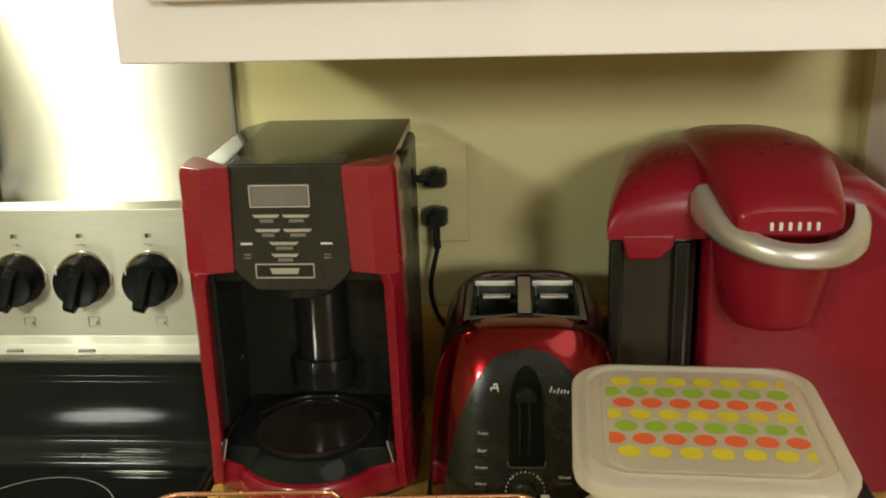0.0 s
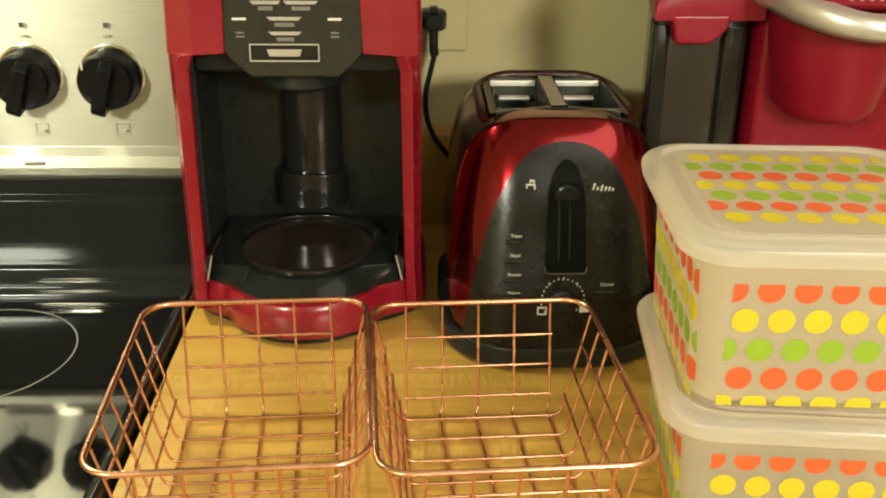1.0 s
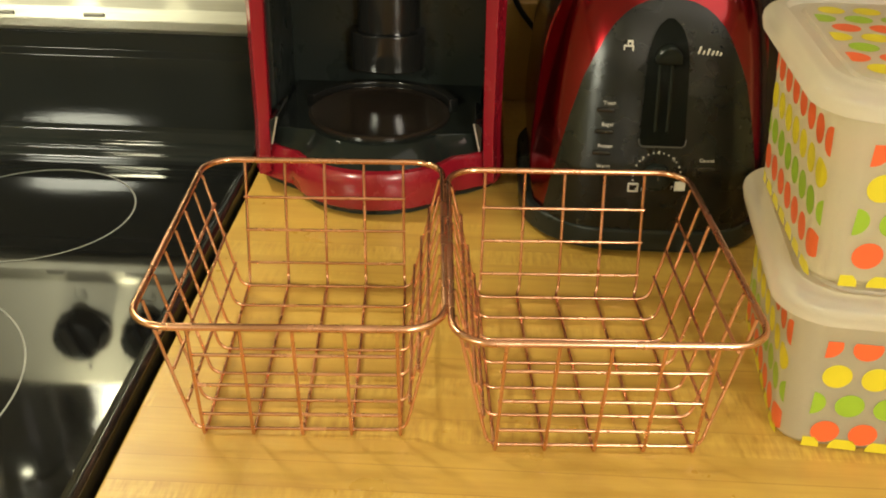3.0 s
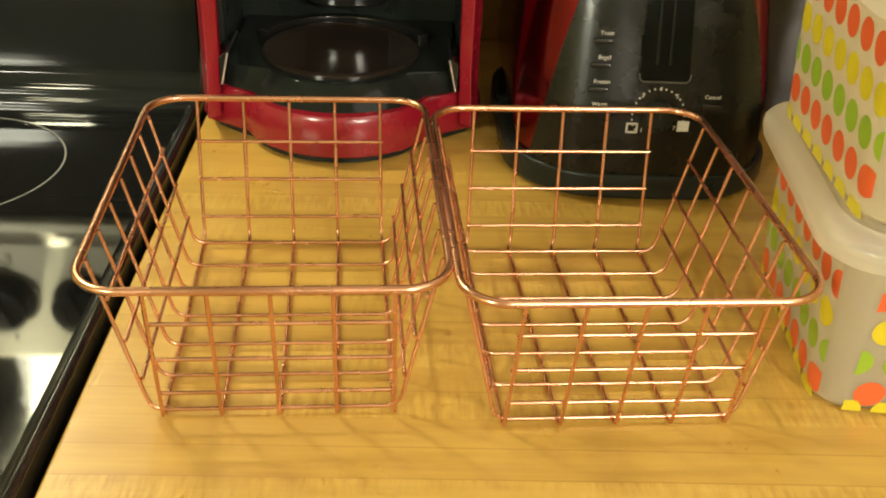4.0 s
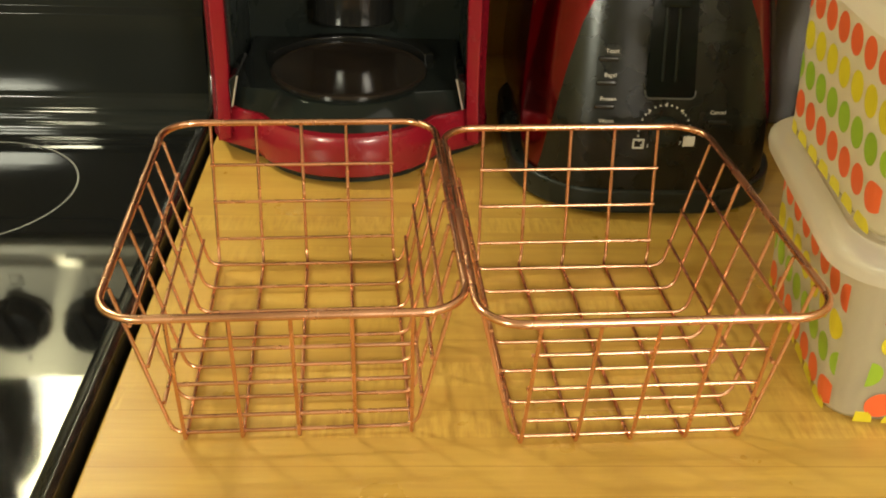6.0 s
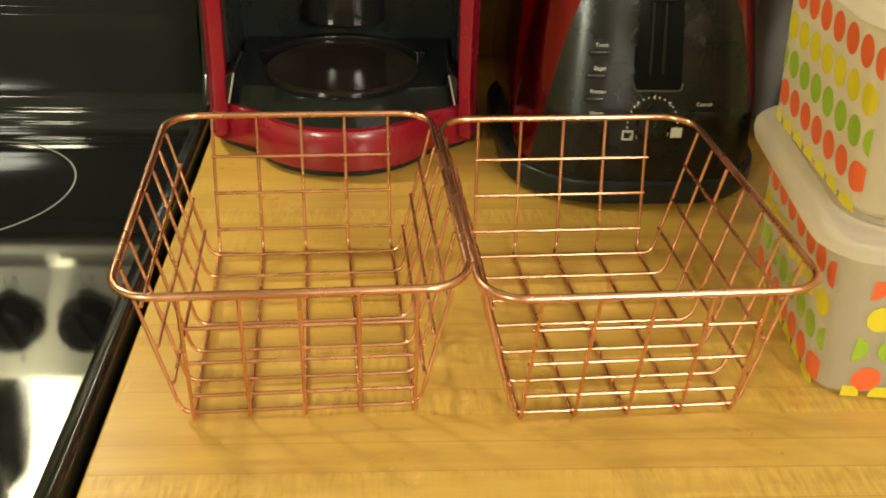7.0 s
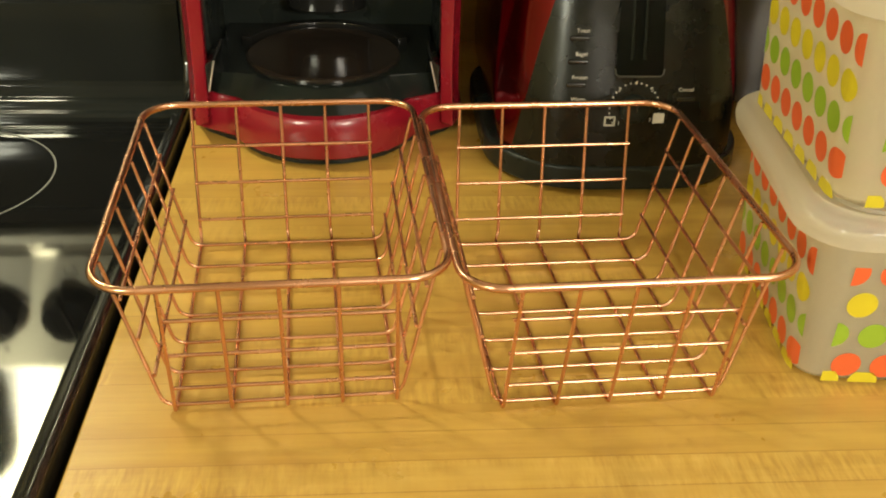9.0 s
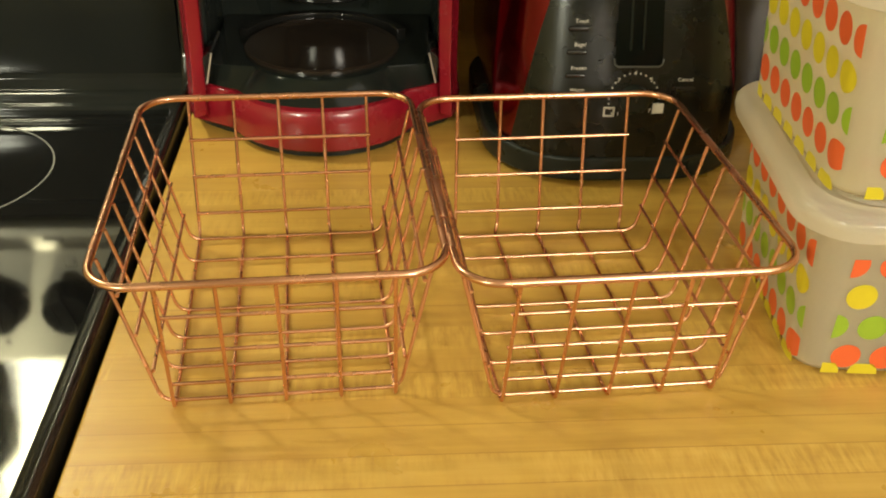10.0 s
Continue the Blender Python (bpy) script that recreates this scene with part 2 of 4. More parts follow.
def part(name, bm, material, parent, label="", local=False, smooth=35):
    """One mesh under a thing or a part; the bmesh is in world metres, or in the thing's own when local."""
    root = parent
    while root.parent:
        root = root.parent
    if not local:
        bmesh.ops.transform(bm, matrix=BASE[root].inverted(), verts=bm.verts)
    ob = new(name, mesh_of(name, bm, material, smooth))
    ob.parent = parent
    return tagged(ob, label)


def structure(name, bm, material, label, category, smooth=35):
    return tagged(new(name, mesh_of(name, bm, material, smooth)), label, category, "", "structure")


def box(bm, x0, x1, y0, y1, z0, z1, bevel=0.0, segments=2):
    r = bmesh.ops.create_cube(bm, size=1)
    vs = r["verts"]
    bmesh.ops.transform(bm, matrix=Matrix.LocRotScale(((x0 + x1) / 2, (y0 + y1) / 2, (z0 + z1) / 2), None, (x1 - x0, y1 - y0, z1 - z0)), verts=vs)
    if bevel:
        es = list({e for v in vs for e in v.link_edges})
        bmesh.ops.bevel(bm, geom=es, offset=bevel, segments=segments, affect="EDGES", profile=0.5)
    return bm


def boxed(*a, **k):
    return box(bmesh.new(), *a, **k)


def loft(bm, rings, cap=True, closed=True):
    """Skin between rings of the same number of points."""
    vs = [[bm.verts.new(p) for p in ring] for ring in rings]
    n = len(vs[0])
    for a, b in zip(vs, vs[1:]):
        for i in range(n if closed else n - 1):
            j = (i + 1) % n
            bm.faces.new((a[i], a[j], b[j], b[i]))
    if cap:
        bm.faces.new(vs[0])
        bm.faces.new(vs[-1])
    return bm


def prism(poly, lo, hi, axis="z", bevel=0.0, segments=2):
    """A flat outline pulled along an axis: (x, y) along z, (x, z) along y, (y, z) along x."""
    bm = bmesh.new()

    def at(p, d):
        return {"z": (p[0], p[1], d), "y": (p[0], d, p[1]), "x": (d, p[0], p[1])}[axis]

    loft(bm, [[at(p, lo) for p in poly], [at(p, hi) for p in poly]])
    bmesh.ops.recalc_face_normals(bm, faces=bm.faces)
    if bevel:
        bmesh.ops.bevel(bm, geom=bm.edges[:], offset=bevel, segments=segments, affect="EDGES", profile=0.5)
    return bm


def rounded(w, d, r, n=6, cx=0.0, cy=0.0):
    """A rectangle's outline with round corners."""
    pts = []
    for sx, sy, a0 in ((1, 1, 0), (-1, 1, 90), (-1, -1, 180), (1, -1, 270)):
        for i in range(n + 1):
            a = radians(a0 + 90 * i / n)
            pts.append((cx + sx * (w / 2 - r) + r * math.cos(a), cy + sy * (d / 2 - r) + r * math.sin(a)))
    return pts


def bend(points, radius, n=5):
    """A line through the points with its inner corners rounded."""
    ps = [Vector(p) for p in points]
    out = [ps[0]]
    for a, b, c in zip(ps, ps[1:], ps[2:]):
        u, v = (a - b), (c - b)
        r = min(radius, u.length * 0.48, v.length * 0.48)
        p, q = b + u.normalized() * r, b + v.normalized() * r
        for i in range(n + 1):
            t = i / n
            out.append(p * (1 - t) ** 2 + b * 2 * t * (1 - t) + q * t * t)
    out.append(ps[-1])
    return out


def tube(bm, points, r, n=8, closed=False):
    ps = [Vector(p) for p in points]
    m = len(ps)
    rings, side = [], None
    for i, p in enumerate(ps):
        a = ps[(i - 1) % m] if closed or i else p
        b = ps[(i + 1) % m] if closed or i < m - 1 else p
        d = (b - a).normalized()
        if side is None:
            side = d.orthogonal().normalized()
        side = (side - d * side.dot(d)).normalized()
        up = d.cross(side)
        rings.append([p + (side * math.cos(2 * math.pi * k / n) + up * math.sin(2 * math.pi * k / n)) * r for k in range(n)])
    if closed:
        vs = [[bm.verts.new(p) for p in ring] for ring in rings]
        for i in range(m):
            a, b = vs[i], vs[(i + 1) % m]
            off = 0
            if i == m - 1:
                off = min(range(n), key=lambda k: (a[0].co - b[k].co).length)
            for k in range(n):
                bm.faces.new((a[k], a[(k + 1) % n], b[(k + 1 + off) % n], b[(k + off) % n]))
    else:
        loft(bm, rings)
    return bm


def tubed(points, r, n=8, closed=False):
    return tube(bmesh.new(), points, r, n, closed)


def lathe(profile, centre, n=32, axis="z"):
    """Turned form from (radius, height) pairs."""
    bm = bmesh.new()
    rings = []
    for r, h in profile:
        ring = []
        for k in range(n):
            a = 2 * math.pi * k / n
            u, v = r * math.cos(a), r * math.sin(a)
            ring.append(Vector({"z": (u, v, h), "y": (u, -h, v)}[axis]) + Vector(centre))
        rings.append(ring)
    return loft(bm, rings)


def words(text, size, where, turn=(90, 0, 0)):
    """Lettering in the built-in font as a thin mesh, its middle at the place given."""
    cu = bpy.data.curves.new("lettering", "FONT")
    cu.body, cu.size, cu.extrude = text, size, 0.00015
    cu.align_x, cu.align_y, cu.resolution_u = "CENTER", "CENTER", 2
    ob = bpy.data.objects.new("lettering", cu)
    me = bpy.data.meshes.new_from_object(ob)
    bm = bmesh.new()
    bm.from_mesh(me)
    bmesh.ops.transform(bm, matrix=pose(*where, *turn), verts=bm.verts)
    bpy.data.objects.remove(ob)
    bpy.data.curves.remove(cu)
    bpy.data.meshes.remove(me)
    return bm


# ---- the room ----
structure("floor", boxed(-2.6, 3.0, -5.2, 0.2, -0.05, 0.0), "floor", "brown vinyl kitchen floor", "floor")
structure("ceiling", boxed(-2.6, 3.0, -5.2, 0.2, 2.42, 2.5), "ceiling", "plain white kitchen ceiling", "ceiling")
structure("wall_north", boxed(-2.6, 3.0, WALL_Y, 0.2, 0.0, 2.42), "wall", "olive yellow painted wall behind the counter", "wall")
structure("wall_south", boxed(-2.6, 3.0, -5.3, -5.2, 0.0, 2.42), "wall", "plain olive painted wall behind the viewer", "wall")
structure("wall_west", boxed(-2.7, -2.6, -5.3, 0.2, 0.0, 2.42), "wall", "plain olive painted side wall", "wall")
structure("wall_east", boxed(3.0, 3.1, -5.3, 0.2, 0.0, 2.42), "wall", "plain olive painted side wall", "wall")
structure("trim_return", boxed(0.667, 0.76, 0.008, WALL_Y - 0.0005, 0.0, 2.42, 0.001), "wall", "narrow olive wall edge beside the white casing", "wall")
structure("trim_casing", boxed(0.6675, 0.76, -0.060, 0.0075, 0.0, 2.42, 0.003), "white_wall", "white painted casing at the end of the counter", "trim")
structure("backsplash_sheet", boxed(-0.79, -0.008, 0.029, WALL_Y - 0.001, 0.88, 1.75, 0.001), "splash", "glossy pale metal sheet on the wall behind the range", "backsplash")
structure("sheet_trim", boxed(-0.0075, -0.0030, 0.026, WALL_Y - 0.001, 1.0, 1.75, 0.001), "faint_print", "grey narrow edge trim beside the pale sheet", "trim")

# ---- counter ----
counter = structure("countertop", prism([(-0.62, 0.872), (-0.625, 0.88), (-0.625, 0.90), (-0.618, COUNTER), (WALL_Y - 0.002, COUNTER), (WALL_Y - 0.002, 0.872)], 0.002, 0.6665, "x", 0.002), "counter", "yellow maple strip laminate kitchen countertop", "countertop")
structure("counter_backsplash", prism([(0.010, COUNTER), (0.010, 1.008), (0.015, 1.013), (WALL_Y - 0.002, 1.013), (WALL_Y - 0.002, COUNTER)], 0.003, 0.666, "x", 0.0015), "counter", "low maple laminate upstand along the wall", "backsplash")
base = thing("base_cabinet", (0.33, -0.3, 0.0), "white base cabinet under the maple countertop", "cabinet")
part("body", boxed(0.004, 0.665, -0.58, 0.03, 0.09, 0.870, 0.002), "cabinet", base)
part("plinth", boxed(0.004, 0.665, -0.52, 0.03, 0.0, 0.0895), "print", base, "dark recessed plinth")

# ---- wall cabinet ----
CF, CB = -0.285, 1.336
cab = thing("wall_cabinet", (0.33, -0.12, CB), "white painted wall cabinet hung over the counter", "cabinet")
part("body", boxed(0.002, 0.665, CF + 0.019, WALL_Y - 0.002, CB + 0.012, 2.10, 0.0015), "cabinet", cab)
part("bottom_rail", boxed(0.0, 0.666, CF, CF + 0.0185, CB, CB + 0.055, 0.002), "cabinet", cab)
part("stile", boxed(0.0, 0.045, CF, CF + 0.0185, CB + 0.0555, 2.10, 0.002), "cabinet", cab)
part("stile", boxed(0.312, 0.352, CF, CF + 0.0185, CB + 0.0555, 2.10, 0.002), "cabinet", cab)
part("stile", boxed(0.621, 0.666, CF, CF + 0.0185, CB + 0.0555, 2.10, 0.002), "cabinet", cab)
for x0, x1 in ((0.036, 0.326), (0.338, 0.630)):
    part("door", boxed(x0, x1, CF - 0.020, CF - 0.001, CB + 0.047, 2.08, 0.003), "cabinet", cab)

# ---- outlet and plugs ----
OX = 0.216
outlet = thing("outlet", (OX, WALL_Y, 1.147), "ivory duplex wall outlet with cover plate", "outlet")
part("cover_plate", boxed(OX - 0.035, OX + 0.035, WALL_Y - 0.0045, WALL_Y - 0.0005, 1.090, 1.204, 0.0025), "ivory", outlet)
for zc in (1.125, 1.169):
    part("receptacle", prism(rounded(0.034, 0.029, 0.009, 5, OX, zc), WALL_Y - 0.0062, WALL_Y - 0.0048, "y"), "ivory", outlet)


def plug(zc, path, name_label):
    p = thing("power_plug", (OX, WALL_Y - 0.01, zc), name_label, "plug", "plugs in the outlet")
    bm = bmesh.new()
    rings = []
    for y, w, h in ((WALL_Y - 0.0092, 0.024, 0.018), (WALL_Y - 0.022, 0.026, 0.021), (WALL_Y - 0.032, 0.022, 0.018), (WALL_Y - 0.038, 0.013, 0.012)):
        rings.append([(q[0], y, q[1]) for q in rounded(w, h, 0.005, 4, OX, zc)])
    loft(bm, rings)
    part("body", bm, "black", p)
    part("ridge", boxed(OX - 0.004, OX + 0.004, WALL_Y - 0.036, WALL_Y - 0.022, zc + 0.008, zc + 0.014, 0.001), "black", p)
    part("strain_relief", tubed(bend(path[:3], 0.01), 0.0045, 8), "black", p)
    part("cord", tubed(bend(path[1:], 0.03, 8), 0.0027, 8), "black", p, "black rubber power cord")


plug(1.125, [(OX, WALL_Y - 0.030, 1.120), (OX, WALL_Y - 0.031, 1.100), (OX + 0.001, WALL_Y - 0.030, 1.092), (OX - 0.010, WALL_Y - 0.030, 1.045), (OX - 0.002, WALL_Y - 0.032, 1.010), (OX + 0.028, WALL_Y - 0.036, 0.975), (OX + 0.060, WALL_Y - 0.045, 0.935), (OX + 0.09, -0.030, 0.925)], "black power plug with a cord hanging to the toaster")
plug(1.169, [(OX, WALL_Y - 0.030, 1.169), (OX - 0.012, WALL_Y - 0.032, 1.171), (OX - 0.022, WALL_Y - 0.031, 1.171), (OX - 0.05, WALL_Y - 0.025, 1.160), (OX - 0.09, WALL_Y - 0.012, 1.12), (OX - 0.10, 0.012, 1.08)], "black power plug with a cord leading behind the coffee maker")

# ---- range ----
GLASS = 0.889
rng = thing("range", (-0.39, -0.3, 0.0), "black glass-top electric range with a steel control panel", "range")
part("body", boxed(-0.768, -0.0035, -0.60, 0.02, 0.02, 0.877, 0.004), "black_enamel", rng)
part("glass_top", boxed(-0.748, -0.0245, -0.60, -0.126, 0.8775, GLASS, 0.001), "glass_top", rng, "glossy black ceramic glass cooktop")
for sign, x in ((1, 0.0), (-1, -0.7725)):
    rail = [(-0.026, 0.879), (-0.0245, 0.8925), (-0.0200, 0.8965), (-0.0150, 0.9030), (-0.0115, 0.9105), (-0.0085, 0.9155), (-0.0060, 0.9160), (-0.0035, 0.9125), (-0.0028, 0.9040), (-0.0028, 0.879)]
    part("edge_rail", prism([(x + sign * u, z) for u, z in rail], -0.62, -0.09, "y", 0.0008), "black_gloss", rng, "rounded black enamel side rail")
# backguard: black lower part with rounded ledges, steel fascia above
GUARD_FACE = [(-0.1068 + (0.916 + 0.0058 * i - 0.930) ** 2 / 0.94, 0.916 + 0.0058 * i) for i in range(12)]
prof = [(0.02, 0.8775), (-0.1255, 0.8775), (-0.1255, 0.8920), (-0.1240, 0.8950), (-0.1210, 0.8962), (-0.1195, 0.8985), (-0.1185, 0.9015), (-0.1160, 0.9035), (-0.1130, 0.9045), (-0.1105, 0.9075), (-0.1080, 0.9120), *GUARD_FACE, (-0.1000, 0.9850), (-0.0990, 1.0), (0.02, 1.0)]
part("backguard", prism(prof, -0.766, -0.014, "x", 0.0008), "black_enamel", rng, "glossy black enamel lower backguard")
cap_prof = [(-0.1285, 0.8940), (-0.1275, 0.9080), (-0.1180, 0.9180), (-0.1100, 0.9350), (-0.1065, 0.96), (-0.103, 1.0), (0.02, 1.0), (0.02, 0.8940)]
part("end_cap", prism(cap_prof, -0.0138, -0.0035, "x", 0.003), "black_gloss", rng, "glossy black end cap of the backguard")
fas = [(0.02, 1.0015), (-0.103, 1.0015), (-0.1085, 1.006), (-0.110, 1.014), (-0.107, 1.024), (-0.102, 1.032), (-0.096, 1.10), (-0.090, 1.166), (-0.084, 1.173), (-0.078, 1.172), (0.02, 1.120)]
fascia = part("control_panel", prism(fas, -0.766, -0.006, "x", 0.001), "steel", rng, "brushed steel control panel")

# unseen block, added only so that the mill has something flat to stand on
part("mill_stand", boxed(-0.762, -0.290, -0.076, 0.020, 1.1300, 1.1745, 0.002), "steel", rng, "flat steel stand added under the pepper mill")


def knob(x, tilt):
    z = 1.094
    y = -0.0965
    profile = [(0.027, 0.0), (0.027, 0.003), (0.0255, 0.006), (0.0245, 0.020), (0.0225, 0.0235), (0.012, 0.0245)]
    k = part("knob", lathe(profile, (x, y, z), 36, "y"), "knob", rng, "round black control knob")
    bm = prism([(-0.016, -0.026), (-0.027, -0.029), (-0.032, -0.023), (-0.032, 0.014), (-0.027, 0.020), (-0.016, 0.022)], -0.0065, 0.0065, "x", 0.002)
    bmesh.ops.transform(bm, matrix=pose(x, y, z, 0, tilt, 0), verts=bm.verts)
    part("grip", bm, "knob", k)
    part("skirt", lathe([(0.0295, 0.0), (0.0295, 0.0015), (0.028, 0.002)], (x, y + 0.001, z), 36, "y"), "chrome", k, "thin bright ring")
    part("marking", boxed(x - 0.0014, x + 0.0014, y - 0.0012, y + 0.001, z + 0.044, z + 0.048), "print", rng)
    # the knob's upright glint, put in as a thin white bar
    part("pointer_or_glint", boxed(x - 0.0180, x - 0.0165, y - 0.0240, y - 0.0205, z + 0.012, z + 0.0205, 0.0004), "white_print", k, "short white line painted in as a glint")
    part("marking", boxed(x - 0.003, x + 0.003, y - 0.0012, y + 0.001, z + 0.036, z + 0.0375), "pale_outline", rng)
    fr = bmesh.new()
    for a, b, c, d in ((-0.006, 0.006, 0.0102, 0.0108), (-0.006, 0.006, 0.0, 0.0006), (-0.006, -0.0054, 0.0, 0.0108), (0.0054, 0.006, 0.0, 0.0108)):
        box(fr, x + 0.006 + a, x + 0.006 + b, y - 0.0052, y - 0.002, z - 0.052 + c, z - 0.052 + d)
    part("marking", fr, "pale_outline", rng)
    part("marking", prism([(x + 0.0095 + 0.0016 * math.cos(a * 0.785), z - 0.048 + 0.0016 * math.sin(a * 0.785)) for a in range(8)], y - 0.0056, y - 0.002, "y"), "faint_print", rng)


for vx in (-0.2235, -0.1455):
    part("vent_slot", boxed(vx - 0.009, vx + 0.009, -0.1108, -0.1050, 1.0165, 1.0195, 0.0008), "faint_print", fascia, "small dark vent slot")
for kx, kt in ((-0.071, 16), (-0.143, 18), (-0.2125, 20), (-0.60, 0), (-0.67, 0)):
    knob(kx, kt)
for cx, cy, r in ((-0.1740, -0.2275, 0.0818), (-0.2175, -0.4735, 0.1320), (-0.58, -0.235, 0.09), (-0.58, -0.46, 0.10)):
    ring = [(cx + r * math.cos(a * math.pi / 48), cy + r * math.sin(a * math.pi / 48)) for a in range(96)]
    bm = bmesh.new()
    outer = [bm.verts.new((p[0], p[1], GLASS + 0.0003)) for p in ring]
    inner = [bm.verts.new((cx + (p[0] - cx) * (1 - 0.0013 / r), cy + (p[1] - cy) * (1 - 0.0013 / r), GLASS + 0.0003)) for p in ring]
    for i in range(96):
        j = (i + 1) % 96
        bm.faces.new((outer[i], outer[j], inner[j], inner[i]))
    part("burner_ring", bm, "ring", rng, "thin grey printed burner ring")

# ---- dark mill, on the backguard ----
mill = thing("pepper_mill", (-0.342, -0.018, 1.1745), "glossy black turned pepper mill on the range's backguard", "pepper mill")
part("body", lathe([(0.0, 1.1746), (0.043, 1.1750), (0.0435, 1.182), (0.0415, 1.195), (0.0395, 1.235), (0.0415, 1.285), (0.0440, 1.315), (0.0425, 1.330), (0.0360, 1.3420)], (-0.342, -0.018, 0), 40), "black_gloss", mill)
part("collar_ring", lathe([(0.0345, 1.3415), (0.0350, 1.3440), (0.0345, 1.3465)], (-0.342, -0.018, 0), 40), "chrome_dim", mill, "dull metal collar")
part("head", lathe([(0.0360, 1.3466), (0.0405, 1.3520), (0.0420, 1.375), (0.0395, 1.410), (0.0330, 1.438), (0.0200, 1.4520), (0.0, 1.4550)], (-0.342, -0.018, 0), 40), "black_gloss", mill, "rounded black grinding head")
# ---- range hood, over the range ----
HOOD = 1.585
hood = thing("range_hood", (-0.386, -0.2, HOOD), "dark range hood with a lit lamp over the range", "range hood")
part("canopy", prism([(0.030, HOOD), (0.030, HOOD + 0.15), (-0.30, HOOD + 0.15), (-0.455, HOOD + 0.06), (-0.460, HOOD)], -0.766, -0.006, "x", 0.003), "hood", hood)
for gx in range(9):
    part("filter_slat", boxed(-0.70 + 0.040 * gx, -0.675 + 0.040 * gx, -0.40, -0.04, HOOD - 0.006, HOOD - 0.0005, 0.001), "chrome_dim", hood)
part("lamp_ring", lathe([(0.062, HOOD - 0.0005), (0.062, HOOD - 0.010), (0.054, HOOD - 0.010), (0.052, HOOD - 0.0005)], (-0.360, -0.175, 0), 32), "hood", hood, "dark ring round the hood lamp")

# ---- coffee maker ----
mk = thing("coffee_maker", (0.105, -0.10, COUNTER), "red and black drip coffee maker without its carafe", "coffee maker", stand=(-0.001, -0.008, 0.0))
# black back body with walls round the brewing bay
part("back_body", boxed(0.012, 0.199, -0.085, 0.005, 0.914, 1.226, 0.006), "black", mk, "black plastic water tank body")
part("side_wall", boxed(0.010, 0.022, -0.168, -0.085, 0.93, 1.226, 0.002), "black", mk)
part("side_wall", boxed(0.190, 0.202, -0.168, -0.085, 0.93, 1.226, 0.002), "black", mk)
part("brew_head", boxed(0.0225, 0.1895, -0.175, -0.0855, 1.120, 1.224, 0.004), "black", mk, "black filter housing above the bay")
part("drip_spout", lathe([(0.034, 1.121), (0.033, 1.108), (0.020, 1.102)], (0.106, -0.15, 0), 28), "black", mk)
# hinged lid: a flat top whose west side falls away as a long facet
LT, LB = 1.2385, 1.2264
bm = bmesh.new()
top = [(0.050, -0.198, LT), (0.196, -0.198, LT), (0.194, 0.004, LT), (0.044, 0.004, LT)]
low = [(0.015, -0.198, LT - 0.0085), (0.016, 0.004, LT - 0.0070)]
foot = [(0.015, -0.198, LB), (0.050, -0.198, LB), (0.196, -0.198, LB), (0.194, 0.004, LB), (0.044, 0.004, LB), (0.016, 0.004, LB)]
tv, lv, fv = ([bm.verts.new(p) for p in ps] for ps in (top, low, foot))
for face_of in ((tv[0], tv[1], tv[2], tv[3]), (lv[0], tv[0], tv[3], lv[1]), (fv[0], fv[1], tv[0], lv[0]), (fv[1], fv[2], tv[1], tv[0]), (fv[2], fv[3], tv[2], tv[1]), (fv[3], fv[4], tv[3], tv[2]), (fv[4], fv[5], lv[1], tv[3]), (fv[5], fv[0], lv[0], lv[1]), fv[::-1]):
    bm.faces.new(face_of)
bmesh.ops.recalc_face_normals(bm, faces=bm.faces)
bmesh.ops.bevel(bm, geom=bm.edges[:], offset=0.0016, segments=2, affect="EDGES", profile=0.5)
part("lid", bm, "lid_gloss", mk, "glossy black hinged lid")
# rounded column with the water gauge in the bay
def half_round(mid, half, y_back, deep, n=14):
    """A bowed outline that stands out from the bay's back."""
    return [(mid - half, y_back)] + [(mid + half * math.cos(math.pi * (1 - i / n)), y_back - deep * (0.25 + 0.75 * math.sin(math.pi * i / n) ** 0.8)) for i in range(n + 1)] + [(mid + half, y_back)]


part("bay_column", prism(half_round(0.106, 0.0265, -0.0855, 0.028), 0.985, 1.119, "z"), "lid_gloss", mk)
part("column_foot", prism(half_round(0.105, 0.0320, -0.0855, 0.033), 0.9795, 1.013, "z", 0.002), "lid_gloss", mk)


def red_column(sign):
    """A faceted red front post, from the top to the base."""
    mid = 0.1065
    rows = [  # height, outer edge, ridge, inner edge
        (0.925, 0.0985, 0.093, 0.0850), (0.965, 0.0970, 0.091, 0.0830), (1.130, 0.0968, 0.090, 0.0805), (1.142, 0.0968, 0.086, 0.0765), (1.1425, 0.0978, 0.075, 0.0525), (1.232, 0.0955, 0.073, 0.0490), (1.239, 0.0935, 0.072, 0.0500)]
    rings = []
    for z, out, ridge, inn in rows:
        lean = -0.204 - 0.008 * (z - 0.925) / 0.31
        rings.append([(mid + sign * out, -0.168, z), (mid + sign * out, lean + 0.010, z), (mid + sign * (out - 0.003), lean + 0.004, z), (mid + sign * ridge, lean - 0.005, z), (mid + sign * inn, lean + 0.001, z), (mid + sign * inn, lean + 0.008, z), (mid + sign * (out - 0.008), -0.168, z)])
    bm = loft(bmesh.new(), rings)
    bmesh.ops.recalc_face_normals(bm, faces=bm.faces)
    bmesh.ops.bevel(bm, geom=bm.edges[:], offset=0.0010, segments=2, affect="EDGES", profile=0.5)
    part("front_post", bm, "red", mk, "faceted red plastic front post")


